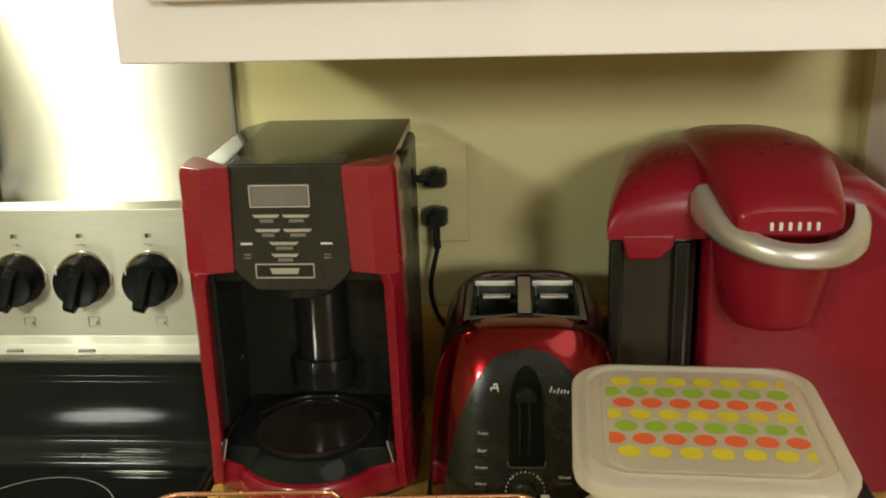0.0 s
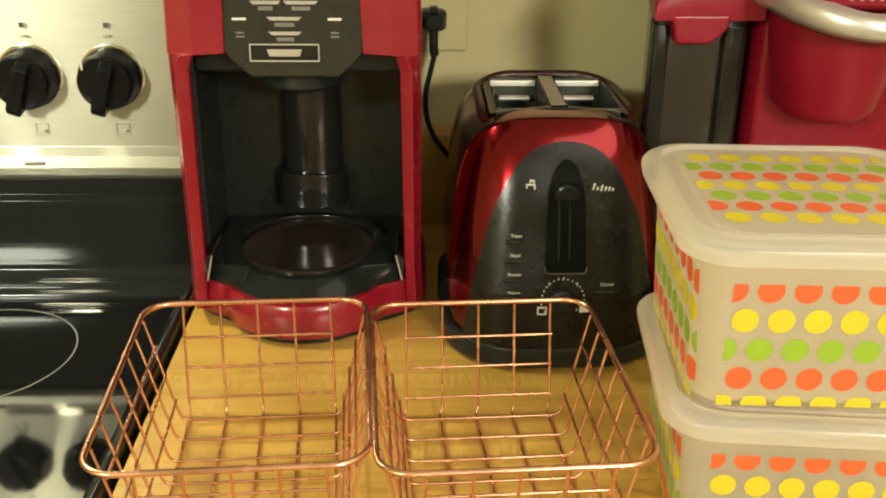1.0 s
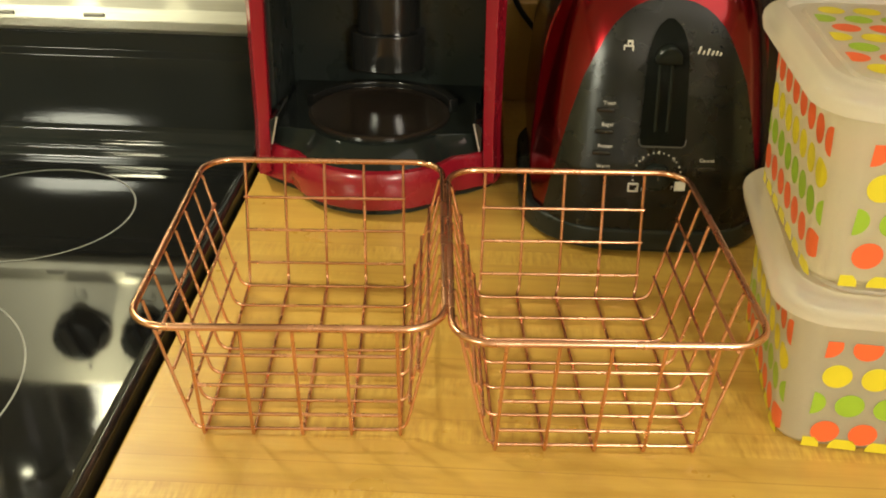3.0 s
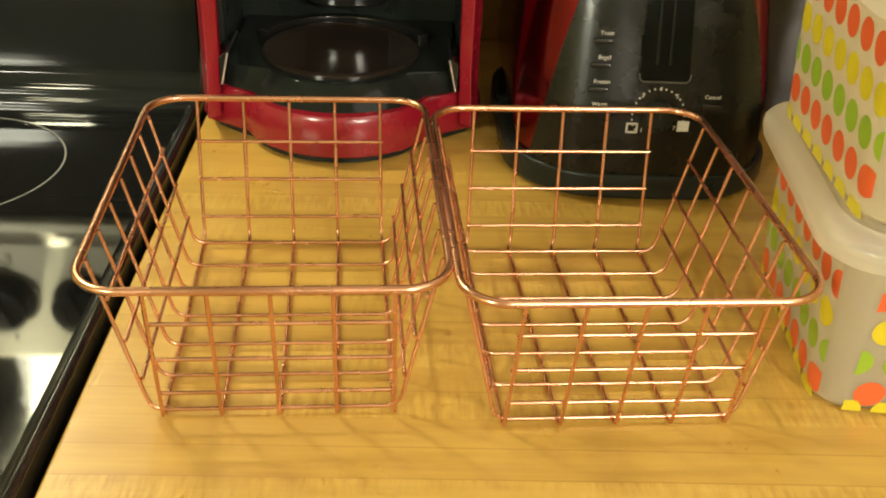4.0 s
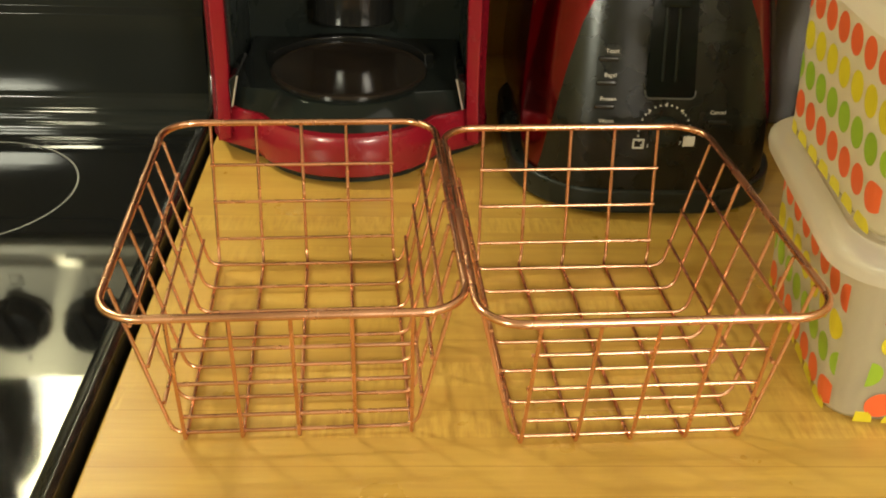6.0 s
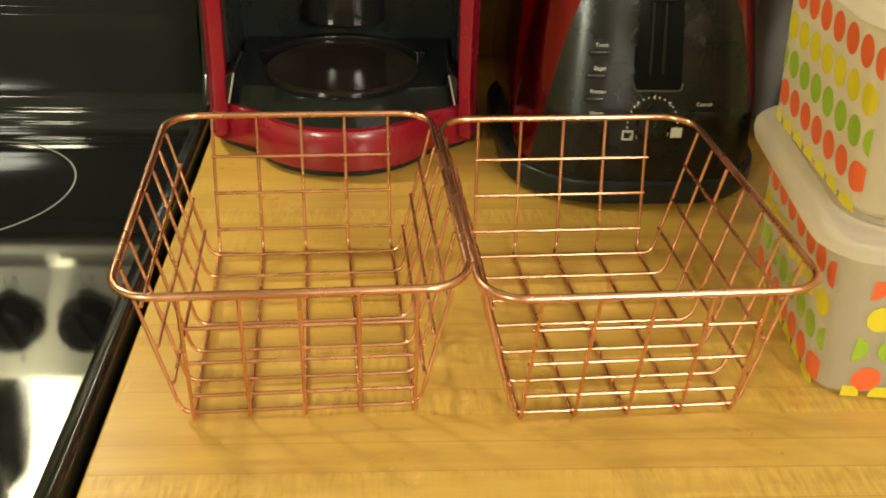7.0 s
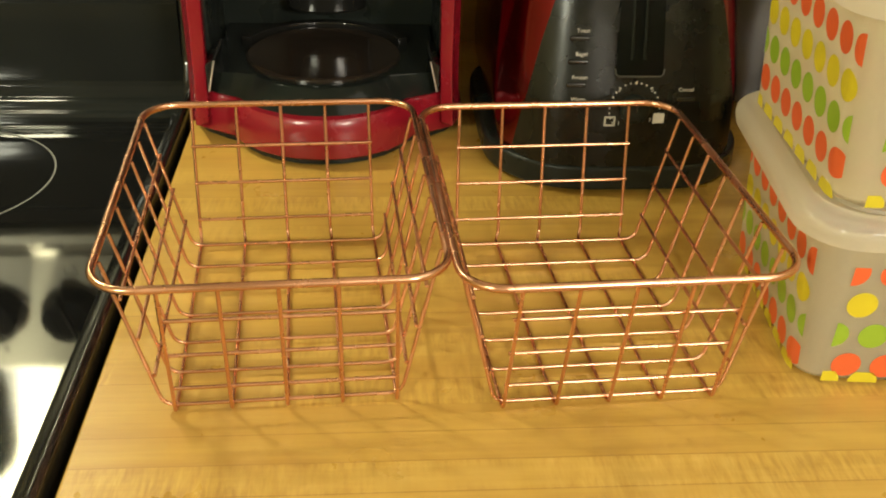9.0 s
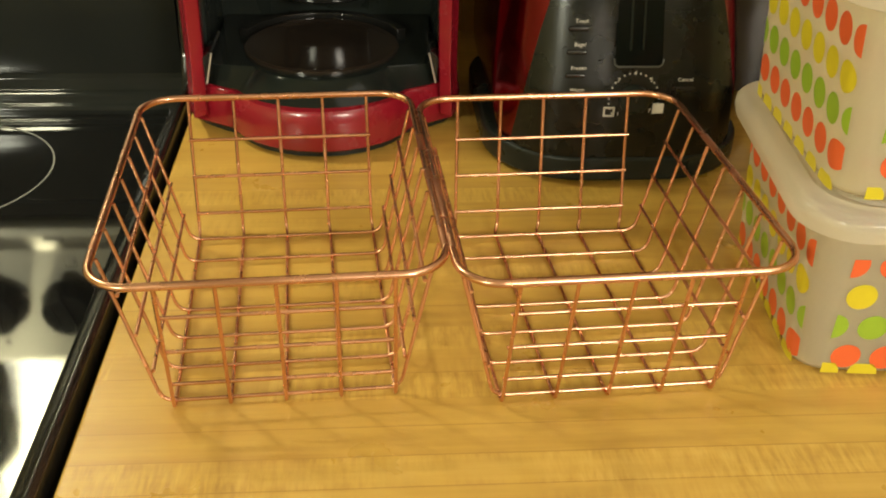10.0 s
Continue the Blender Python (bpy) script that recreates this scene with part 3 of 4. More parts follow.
red_column(-1)
red_column(1)
panel = prism([(0.0580, 1.137), (0.052, 1.146), (0.0545, 1.240), (0.1585, 1.240), (0.1605, 1.146), (0.1545, 1.137), (0.140, 1.124), (0.073, 1.124)], -0.2065, -0.170, "y", 0.002)
control = part("control_panel", panel, "charcoal", mk, "charcoal control panel")
PY = -0.2066


def mk_bar(name, x0, x1, z0, z1, material="silver", lean=0.0, depth=0.0016, parent=None):
    poly = [(x0 + lean, z0), (x1 - lean, z0), (x1, z1), (x0, z1)]
    return part(name, prism(poly, PY - depth, PY + 0.001, "y", 0.0004), material, parent or control)


def mk_frame(name, x0, x1, z0, z1, w, material, parent):
    bm = bmesh.new()
    for a, b, c, d in ((x0, x1, z1 - w, z1), (x0, x1, z0, z0 + w), (x0, x0 + w, z0 + w, z1 - w), (x1 - w, x1, z0 + w, z1 - w)):
        box(bm, a, b, PY - 0.002, PY + 0.001, c, d, 0.0004, 1)
    return part(name, bm, material, parent)


screen = mk_bar("display", 0.0745, 0.1245, 1.2035, 1.2205, "display")
mk_frame("bezel", 0.073, 0.126, 1.202, 1.222, 0.0010, "pale_metal", screen)
for x0, x1, z, lean in ((0.0745, 0.0985, 1.1925, 0.002), (0.1005, 0.1255, 1.1925, 0.002), (0.0755, 0.0985, 1.1795, 0.002), (0.1005, 0.1265, 1.1795, 0.002), (0.087, 0.114, 1.1675, 0.003), (0.088, 0.1135, 1.1565, 0.003)):
    b = mk_bar("button", x0, x1, z, z + 0.0028, "silver", lean)
    part("caption", prism([(x0 + 0.006, z - 0.0045), (x1 - 0.006, z - 0.0045), (x1 - 0.006, z - 0.0015), (x0 + 0.006, z - 0.0015)], PY - 0.0006, PY + 0.001, "y"), "display", b)
for x0 in (0.0605, 0.132):
    mk_bar("caption", x0 + 0.001, x0 + 0.0115, 1.1675, 1.1695, "white_print", 0, 0.0006)
    mk_bar("caption", x0 + 0.003, x0 + 0.0095, 1.1575, 1.1590, "display", 0, 0.0006)
    mk_bar("caption", x0 + 0.003, x0 + 0.0095, 1.1545, 1.1560, "display", 0, 0.0006)
badge = mk_bar("badge", 0.0745, 0.1245, 1.138, 1.1485, "black_gloss", 0, 0.001)
mk_frame("badge_border", 0.073, 0.126, 1.1365, 1.150, 0.0009, "pale_metal", badge)
mk_bar("badge_mark", 0.086, 0.113, 1.1405, 1.1460, "silver", 0.002, 0.0016, badge)

# tray, warming plate and red base
def base_outline(grow, y_back):
    pts = [(0.0065 - grow, y_back), (0.0065 - grow, -0.178), (0.012 - grow, -0.192 - grow)]
    pts += [(0.034, -0.205 - grow)]
    for i in range(11):
        a = radians(200 + 14 * i)
        pts.append((0.1055 + (0.070 + grow) * math.cos(a), -0.186 + (0.0635 + grow) * math.sin(a)))
    pts += [(0.179, -0.205 - grow), (0.201 + grow, -0.192 - grow), (0.2065 + grow, -0.178), (0.2065 + grow, y_back)]
    return pts


bm = bmesh.new()
loft(bm, [[(x, y, z) for x, y in base_outline(g, -0.09)] for g, z in ((-0.003, 0.9155), (0.0, 0.9180), (0.001, 0.934), (-0.001, 0.943), (-0.003, 0.946))])
part("base", bm, "red", mk, "bulging red plastic base")
part("bottom_plate", prism(base_outline(-0.0055, -0.06), COUNTER + 0.0012, 0.9165, "z"), "black", mk, "black recessed bottom plate")
for fx, fy in ((0.03, -0.17), (0.183, -0.17), (0.03, -0.01), (0.183, -0.01), (0.107, -0.225)):
    part("foot", lathe([(0.008, COUNTER), (0.008, 0.9142)], (fx, fy, 0), 14), "black", mk, "small black rubber foot")
bm = bmesh.new()
tray = []
for g, z in ((0.0, 0.940), (-0.001, 0.9465), (-0.0135, 0.9605), (-0.0155, 0.9615)):
    out = [(0.0225 - g * 0.2, -0.086), (0.0225 - g * 0.2, -0.192), (0.030, -0.198 - g * 0.15)]
    for i in range(11):
        a = radians(205 + 13 * i)
        out.append((0.1055 + (0.067 + g) * math.cos(a), -0.182 + (0.0585 + g) * math.sin(a)))
    out += [(0.183, -0.198 - g * 0.15), (0.1905 + g * 0.2, -0.192), (0.1905 + g * 0.2, -0.086)]
    tray.append([(x, y, z) for x, y in out])
loft(bm, tray)
part("tray", bm, "bay_gloss", mk, "glossy black tray under the carafe bay")
for mid, q in ((0.0275, 1), (0.1845, -1)):  # raised wings at the tray's front corners
    wing = [(mid - q * 0.0040, 0.9500), (mid - q * 0.0020, 0.9500), (mid + q * 0.0030, 0.9735), (mid + q * 0.0010, 0.9745), (mid - q * 0.0045, 0.9700)]
    part("tray_cheek", prism(wing, -0.2060, -0.160, "y", 0.0008), "black_gloss", mk)
    part("cheek_edge", tubed([(mid - q * 0.0028, -0.2063, 0.9510), (mid + q * 0.0022, -0.2063, 0.9735)], 0.0007, 8), "silver", mk, "thin silver edge of the tray cheek")
part("warming_plate", lathe([(0.0575, 0.9585), (0.0575, 0.9630), (0.0555, 0.9645), (0.0525, 0.9640), (0.0505, 0.9625), (0.02, 0.9622)], (0.1045, -0.160, 0), 48), "plate", mk, "round dark non-stick warming plate")
# stepped collar that curves round the back of the plate
r0, r1 = 0.0600, 0.0680
arc = [(0.1045 + r0 * math.cos(radians(20 + 7 * i)), -0.160 + r0 * math.sin(radians(20 + 7 * i))) for i in range(21)]
arc += [(0.1045 + r1 * math.cos(radians(160 - 7 * i)), -0.160 + r1 * math.sin(radians(160 - 7 * i))) for i in range(21)]
part("bay_collar", prism(arc, 0.958, 0.9675, "z", 0.0012), "black_gloss", mk)

# ---- toaster ----
TX, TH, TZ0, TZ1 = 0.310, 0.0900, 0.917, 1.101
TYF, TYB = -0.2935, -0.078
tst = thing("toaster", (TX, -0.165, COUNTER), "metallic red two-slot toaster with a black front panel", "toaster", stand=(0.0005, 0.0, 0.0))


SLOTS = ((0.261, 0.303), (0.317, 0.359))
SY0, SY1 = -0.214, -0.118


def toaster_half(z):
    """Half width of the body at a height."""
    k = (z - TZ0) / (TZ1 - TZ0)
    return TH - 0.013 * k


def toaster_section(rho, n=56):
    zc, hz = 1.0, 0.101
    pts = []
    for i in range(n):
        a = 2 * math.pi * i / n
        c, s = math.cos(a), math.sin(a)
        e = 2 / 3.6
        sx, sz = math.copysign(abs(c) ** e, c), math.copysign(abs(s) ** e, s)
        z = zc + hz * rho * sz
        z = max(z, zc - 0.083 * rho)
        pts.append((TX + toaster_half(z) * rho * sx, z))
    return pts


def toaster_rho(x, z):
    zc, hz = 1.0, 0.132 if z > 1.0 else 0.150
    return (abs((x - TX) / toaster_half(z)) ** 3.6 + abs((z - zc) / hz) ** 3.6) ** (1 / 3.6)


def toaster_front(x, z):
    return min(-0.2275, TYF + 0.052 * min(1, toaster_rho(x, z)) ** 5 + 0.30 * max(0, z - 0.975))


bm = bmesh.new()
rings = []
for y, s in ((TYB, 0.90), (TYB - 0.006, 0.96), (TYB - 0.02, 1.0), (SY1 + 0.004, 1.0), (-0.13, 1.0), (-0.17, 1.0), (SY0 - 0.004, 1.0), (-0.226, 1.0)):
    rings.append([(x, y, z) for x, z in toaster_section(s)])
for rho in (1.0, 0.985, 0.96, 0.92, 0.86, 0.78, 0.66, 0.5, 0.3, 0.1):
    rings.append([(x, toaster_front(x, z), z) for x, z in toaster_section(rho)])
loft(bm, rings)
for f in [f for f in bm.faces if f.calc_center_median().z > 1.08]:
    c = f.calc_center_median()
    if 0.256 < c.x < 0.364 and SY0 - 0.002 < c.y < SY1 + 0.002:
        bm.faces.remove(f)
part("shell", bm, "red_metal", tst, "metallic red lacquered shell")
# top plate with two open slots and their wells
def crest(x):
    return 1.1015 - 0.007 * abs((x - TX) / 0.06) ** 3


bm = bmesh.new()
xs = [0.2555, 0.259, SLOTS[0][0], SLOTS[0][1], SLOTS[1][0], SLOTS[1][1], 0.361, 0.3645]
ys = [-0.219, SY0, SY1, -0.112]
grid = [[bm.verts.new((x, y, crest(x) + 0.0005)) for x in xs] for y in ys]
for j in range(3):
    for i in range(7):
        if j == 1 and i in (2, 4):
            continue
        bm.faces.new((grid[j][i], grid[j][i + 1], grid[j + 1][i + 1], grid[j + 1][i]))
bmesh.ops.solidify(bm, geom=bm.faces[:], thickness=0.0022)
part("slot_plate", bm, "beige", tst, "beige satin metal plate round the slots")
rim_line = [(x, y, crest(x) - 0.0008 - 0.6 * max(0, -0.195 - y)) for x, y in rounded(0.119, 0.120, 0.030, 8, TX, -0.1655)]
part("centre_bar", boxed(0.3035, 0.3165, SY0 + 0.001, SY1 - 0.001, 1.0980, 1.1026, 0.0015), "beige", tst, "beige bar between the slots")
part("slot_rim", tubed(rim_line, 0.0042, 10, closed=True), "rim_red", tst, "rounded dark red rim round the slots")
for a, b in SLOTS:
    bm = bmesh.new()
    loft(bm, [[(a, SY0, z), (b, SY0, z), (b, SY1, z), (a, SY1, z)] for z in (1.1000, 0.99)], cap=False)
    bm.faces.new([bm.verts.new(p) for p in ((a, SY0, 0.99), (b, SY0, 0.99), (b, SY1, 0.99), (a, SY1, 0.99))])
    part("slot_well", bm, "well", tst, "dark metal toasting slot")
    for k in range(4):
        y = SY0 + 0.02 + k * 0.022
        part("guide_wire", tubed([(a + 0.004, y, 1.095), (a + 0.004, y, 1.0)], 0.0009, 6), "chrome", tst)
    part("bread_guide", boxed(a + 0.001, b - 0.001, SY1 - 0.0040, SY1 - 0.001, 1.0935, 1.0985, 0.0008), "pale_metal", tst, "bright metal bread guide")
    part("bread_guide", prism([(SY1 - 0.0045, 1.080), (SY1 - 0.012, 1.0835), (SY1 - 0.012, 1.0855), (SY1 - 0.0045, 1.086)], a + 0.009, b - 0.006, "x", 0.0006), "pale_metal", tst, "bright metal bread guide")


def front_patch(inside, nx, nz, x0, x1, z0, z1, lift):
    """A skin that follows the toaster's front within an outline given row by row."""
    bm = bmesh.new()
    rows = []
    for j in range(nz + 1):
        z = z0 + (z1 - z0) * j / nz
        a, b = inside(z)
        rows.append([bm.verts.new((a + (b - a) * i / nx, toaster_front(a + (b - a) * i / nx, z) - lift, z)) for i in range(nx + 1)])
    for r, s in zip(rows, rows[1:]):
        for i in range(nx):
            bm.faces.new((r[i], r[i + 1], s[i + 1], s[i]))
    bmesh.ops.solidify(bm, geom=bm.faces[:], thickness=lift * 0.8)
    return bm


ARCH = ((0.925, 0.0775), (0.960, 0.0730), (0.985, 0.0680), (1.0095, 0.0625), (1.035, 0.0555), (1.049, 0.0490), (1.061, 0.0430), (1.070, 0.0370), (1.0770, 0.0300), (1.0815, 0.0235), (1.0845, 0.0165), (1.0860, 0.0095), (1.0865, 0.0040))


def arch(z):
    half = float(np.interp(z, [a for a, _ in ARCH], [b for _, b in ARCH]))
    return TX + 0.0005 - half, TX + 0.0005 + half


face = part("front_panel", front_patch(arch, 26, 90, 0, 0, 0.925, 1.0865, 0.0035), "charcoal", tst, "arched black front panel")
part("foot_band", prism([(x, y) for x, y in rounded(0.1840, 0.2260, 0.066, 12, TX, -0.1850)], COUNTER + 0.003, 0.9310, "z", 0.003), "black", tst, "black plastic bottom band")
for fx, fy in ((0.26, -0.25), (0.352, -0.25), (0.26, -0.08), (0.352, -0.08)):
    part("foot", lathe([(0.007, COUNTER), (0.007, COUNTER + 0.004)], (fx, fy, 0), 12), "black", tst)


def channel(z):
    k = (z - 0.9945) / (1.0752 - 0.9945)
    half = 0.0155 - 0.0020 * k
    if k > 0.62:
        half *= math.sqrt(max(0.02, 1 - ((k - 0.62) / 0.385) ** 2))
    return TX + 0.0005 - half, TX + 0.0005 + half


part("lever_channel", front_patch(channel, 8, 20, 0, 0, 0.9945, 1.0752, 0.0055), "bay_gloss", face, "glossy black lever channel")
LX = TX - 0.003
yl = toaster_front(LX, 1.056)
lever = prism([(LX - 0.0065, 1.047), (LX - 0.006, 1.055), (LX - 0.000, 1.061), (LX + 0.007, 1.061), (LX + 0.0125, 1.055), (LX + 0.013, 1.047)], yl - 0.014, yl - 0.003, "y", 0.003)
part("lever", lever, "bay_gloss", face, "black push-down lever")
foot_line = [(TX - 0.0156, 0.9985), (TX - 0.0150, 0.9952), (TX - 0.0130, 0.9937), (TX + 0.0140, 0.9937), (TX + 0.0160, 0.9952), (TX + 0.0166, 0.9985)]
part("channel_edge", tubed([(x, toaster_front(x, z) - 0.0058, z) for x, z in foot_line], 0.0006, 6), "chrome_dim", face, "thin dull grey lower edge")
for dx in (-0.0050, 0.0030):
    part("slider_rail", tubed([(TX + dx, toaster_front(TX + dx, z) - 0.0062, z) for z in (1.004, 1.025, 1.050)], 0.0014, 8), "bay_gloss", face)


def on_face(x, z, out=0.0042):
    return (x, toaster_front(x, z) - out, z)


for text, z in (("Toast", 1.0203), ("Bagel", 1.0062), ("Frozen", 0.9921), ("Warm", 0.9788)):
    x = 0.2742 - 0.04 * (1.0203 - z)
    part("lettering", words(text, 0.0037, on_face(x - 0.001, z)), "white_print", face, "small white lettering", smooth=0)
    p = on_face(x - 0.0030, z - 0.0050, 0.003)
    part("push_button", boxed(p[0] - 0.0065, p[0] + 0.0065, p[1] - 0.0018, p[1] + 0.001, p[2] - 0.0016, p[2] + 0.0018, 0.0012), "black_gloss", face)
part("lettering", words("Cancel", 0.0037, on_face(0.3422, 0.9850)), "white_print", face, "small white lettering", smooth=0)
pc = on_face(0.3422, 0.9790, 0.003)
part("push_button", boxed(pc[0] - 0.0065, pc[0] + 0.0065, pc[1] - 0.0018, pc[1] + 0.001, pc[2] - 0.0018, pc[2] + 0.0018, 0.0012), "black_gloss", face)
DX, DZ = 0.3090, 0.9727
dp = on_face(DX, DZ, 0.0025)
dial = part("dial", lathe([(0.0098, 0.0), (0.0095, 0.005), (0.0075, 0.0065), (0.003, 0.0067)], dp, 28, "y"), "black", face, "black browning dial")
part("pointer_or_glint", boxed(DX - 0.0008, DX + 0.0008, dp[1] - 0.0073, dp[1] - 0.0062, DZ, DZ + 0.008, 0.0003), "charcoal", dial)
for i in range(21):
    a = radians(-35 + 250 * i / 20)
    x, z = DX + 0.0165 * math.cos(a), DZ + 0.0165 * math.sin(a)
    q = on_face(x, z, 0.0041)
    part("dial_mark", boxed(q[0] - 0.00045, q[0] + 0.00045, q[1] - 0.0003, q[1] + 0.001, q[2] - 0.00045, q[2] + 0.00045), "white_print", face)
for text, a in (("4", 90), ("3", 131), ("5", 49)):
    x, z = DX + 0.0165 * math.cos(radians(a)), DZ + 0.0165 * math.sin(radians(a))
    part("lettering", words(text, 0.0042, on_face(x, z, 0.0043)), "white_print", face, "small white numeral", smooth=0)
part("lettering", words("1", 0.0038, on_face(0.2995, 0.9630, 0.0043)), "white_print", face, "small white numeral", smooth=0)
part("lettering", words("7", 0.0038, on_face(0.3200, 0.9650, 0.0043)), "white_print", face, "small white numeral", smooth=0)


def bread_icon(x, z, filled):
    bm = bmesh.new()
    y = toaster_front(x, z)
    w, h = 0.0037, 0.0034
    bars = [(-w, w, -h, h)] if filled else [(-w, w, -h, -h + 0.0011), (-w, w, h - 0.0011, h), (-w, -w + 0.0011, -h, h), (w - 0.0011, w, -h, h)]
    for a, b, c, d in bars:
        box(bm, x + a, x + b, y - 0.0045, y - 0.002, z + c, z + d, 0.0003, 1)
    part("bread_symbol", bm, "white_print", face)


bread_icon(0.2935, 0.9642, False)
bread_icon(0.3257, 0.9664, True)
# brand marks as plain bars, and a bread symbol
q = on_face(0.338, 1.0552, 0.0045)
bm = bmesh.new()
for dx, h in ((-0.0085, 0.0056), (-0.0052, 0.0030), (-0.0022, 0.0044), (0.0010, 0.0030), (0.0038, 0.0028), (0.0066, 0.0020)):
    x, z = q[0] + dx, q[2] - 0.0026
    loft(bm, [[(x, y, z), (x + 0.0012, y, z), (x + 0.0012 + 0.3 * h, y, z + h), (x + 0.3 * h, y, z + h)] for y in (q[1], q[1] + 0.0016)])
part("brand_mark", bm, "white_print", face)
q = on_face(0.2837, 1.0568, 0.0048)
bm = bmesh.new()
for x0, x1, z0, z1 in ((-0.0036, 0.0034, -0.0002, 0.0008), (-0.0036, -0.0026, -0.0026, 0.0), (0.0022, 0.0034, -0.0042, 0.0), (-0.0012, 0.0026, 0.0030, 0.0042), (0.0014, 0.0026, 0.0006, 0.0032), (-0.0012, -0.0002, 0.0014, 0.0032)):
    box(bm, q[0] + x0, q[0] + x1, q[1], q[1] + 0.002, q[2] + z0, q[2] + z1, 0.0003, 1)
part("symbol", bm, "white_print", face)

# ---- single-cup brewer ----
brw = thing("cup_brewer", (0.55, -0.11, COUNTER), "crimson single-cup coffee brewer with a smoky water tank", "coffee maker")


def swept(profile, stations):
    """A side-on outline (x, z) carried along y, drawn in about its foot at each station (y, scale)."""
    cx = sum(p[0] for p in profile) / len(profile)
    z0 = min(p[1] for p in profile)
    return loft(bmesh.new(), [[(cx + (x - cx) * k, y, z0 + (z - z0) * k) for x, z in profile] for y, k in stations])


def eased(rows, n=5):
    """More stations between the given ones, on a smooth curve."""
    out = []
    for i in range(len(rows) - 1):
        p = [rows[max(0, min(len(rows) - 1, i + k))] for k in (-1, 0, 1, 2)]
        for j in range(n):
            u = j / n
            out.append(tuple(0.5 * (2 * b + (c - a) * u + (2 * a - 5 * b + 4 * c - d) * u * u + (3 * b - a - 3 * c + d) * u ** 3) for a, b, c, d in zip(*p)))
    return out + [rows[-1]]


STATIONS = ((0.020, 0.90), (0.012, 0.97), (0.0, 1.0), (-0.10, 1.0), (-0.165, 1.0), (-0.182, 0.992), (-0.192, 0.965), (-0.197, 0.92))
tower = [(0.4685, COUNTER + 0.004), (0.4685, 1.200), (0.476, 1.213), (0.52, 1.219), (0.575, 1.219), (0.606, 1.213), (0.632, 1.196), (0.648, 1.170), (0.654, 1.135), (0.654, COUNTER + 0.004)]
part("tower", swept(tower, STATIONS), "red_brewer", brw, "crimson main housing", smooth=50)
part("drip_base", prism(rounded(0.150, 0.30, 0.03, 6, 0.545, -0.14), COUNTER, COUNTER + 0.03, "z", 0.004), "black", brw, "black drip base")
part("water_tank", prism([(0.4640, -0.010), (0.4640, -0.180), (0.459, -0.186), (0.396, -0.186), (0.3885, -0.181), (0.3865, -0.172), (0.421, -0.016), (0.428, -0.010)], 0.93, 1.1665, "z", 0.003), "tank", brw, "smoky translucent water tank")
part("tank_ridge", prism(rounded(0.018, 0.012, 0.005, 5, 0.4500, -0.188), 0.93, 1.16, "z", 0.001), "black_gloss", brw)
part("tank_ridge", prism(rounded(0.013, 0.010, 0.003, 4, 0.3925, -0.184), 0.93, 1.16, "z", 0.001), "black_gloss", brw)
lid_line = [(0.3835, 1.1668), (0.3828, 1.182), (0.3848, 1.196), (0.3900, 1.2065), (0.3985, 1.2145), (0.412, 1.2215), (0.428, 1.2265), (0.446, 1.2295), (0.4675, 1.2300), (0.4675, 1.1668)]
LID_ARCH = ((0.018, 0.93, 0.45), (0.0, 0.98, 0.66), (-0.04, 1.0, 0.86), (-0.09, 1.0, 0.97), (-0.120, 1.0, 1.0), (-0.140, 1.0, 0.992), (-0.157, 1.0, 0.965), (-0.171, 1.0, 0.918), (-0.182, 0.998, 0.850), (-0.190, 0.995, 0.770), (-0.1965, 0.99, 0.665), (-0.2010, 0.985, 0.54), (-0.2035, 0.98, 0.38), (-0.2045, 0.98, 0.20), (-0.2045, 0.98, 0.02))
LID_LINE = eased(lid_line[:-1], 4) + lid_line[-1:]
lid_rings = [[(0.4675 + (x - 0.4675) * k * (0.60 - 2.1 * y), y, 1.1668 + (z - 1.1668) * h) for x, z in LID_LINE] for y, k, h in eased(LID_ARCH, 4)]
tl = part("tank_lid", loft(bmesh.new(), lid_rings), "red_brewer", brw, "domed crimson tank lid", smooth=50)
part("lid_tab", prism([(0.4000, 1.1480), (0.4275, 1.1480), (0.4400, 1.1600), (0.4420, 1.1720), (0.3940, 1.1720)], -0.2060, -0.189, "y", 0.0035, 3), "red_brewer", tl)
# brew head: rounded, sloping down to its blunt front
bm = bmesh.new()
rings = []
for y, w, zt, zb, cx in eased(((0.0, 0.060, 1.225, 1.20, 0.520), (-0.03, 0.105, 1.232, 1.19, 0.520), (-0.08, 0.118, 1.239, 1.185, 0.520), (-0.14, 0.118, 1.246, 1.178, 0.520), (-0.19, 0.112, 1.245, 1.174, 0.520), (-0.225, 0.102, 1.235, 1.176, 0.520), (-0.250, 0.092, 1.223, 1.182, 0.520), (-0.262, 0.084, 1.214, 1.186, 0.520), (-0.266, 0.074, 1.209, 1.190, 0.520)), 5):
    ring = []
    for i in range(80):
        a = 2 * math.pi * i / 80
        c, q = math.cos(a), math.sin(a)
        e = 2 / 3.2
        ring.append((cx + w / 2 * math.copysign(abs(c) ** e, c), y, (zt + zb) / 2 + (zt - zb) / 2 * math.copysign(abs(q) ** e, q)))
    rings.append(ring)
loft(bm, rings)
head = part("brew_head", bm, "red_brewer", brw, "rounded crimson brew head", smooth=60)
part("pod_holder", lathe([(0.034, 1.095), (0.041, 1.104), (0.050, 1.150), (0.053, 1.178)], (0.524, -0.205, 0), 36), "red_brewer", brw, "crimson pod holder under the head")
bm = bmesh.new()
rings = []
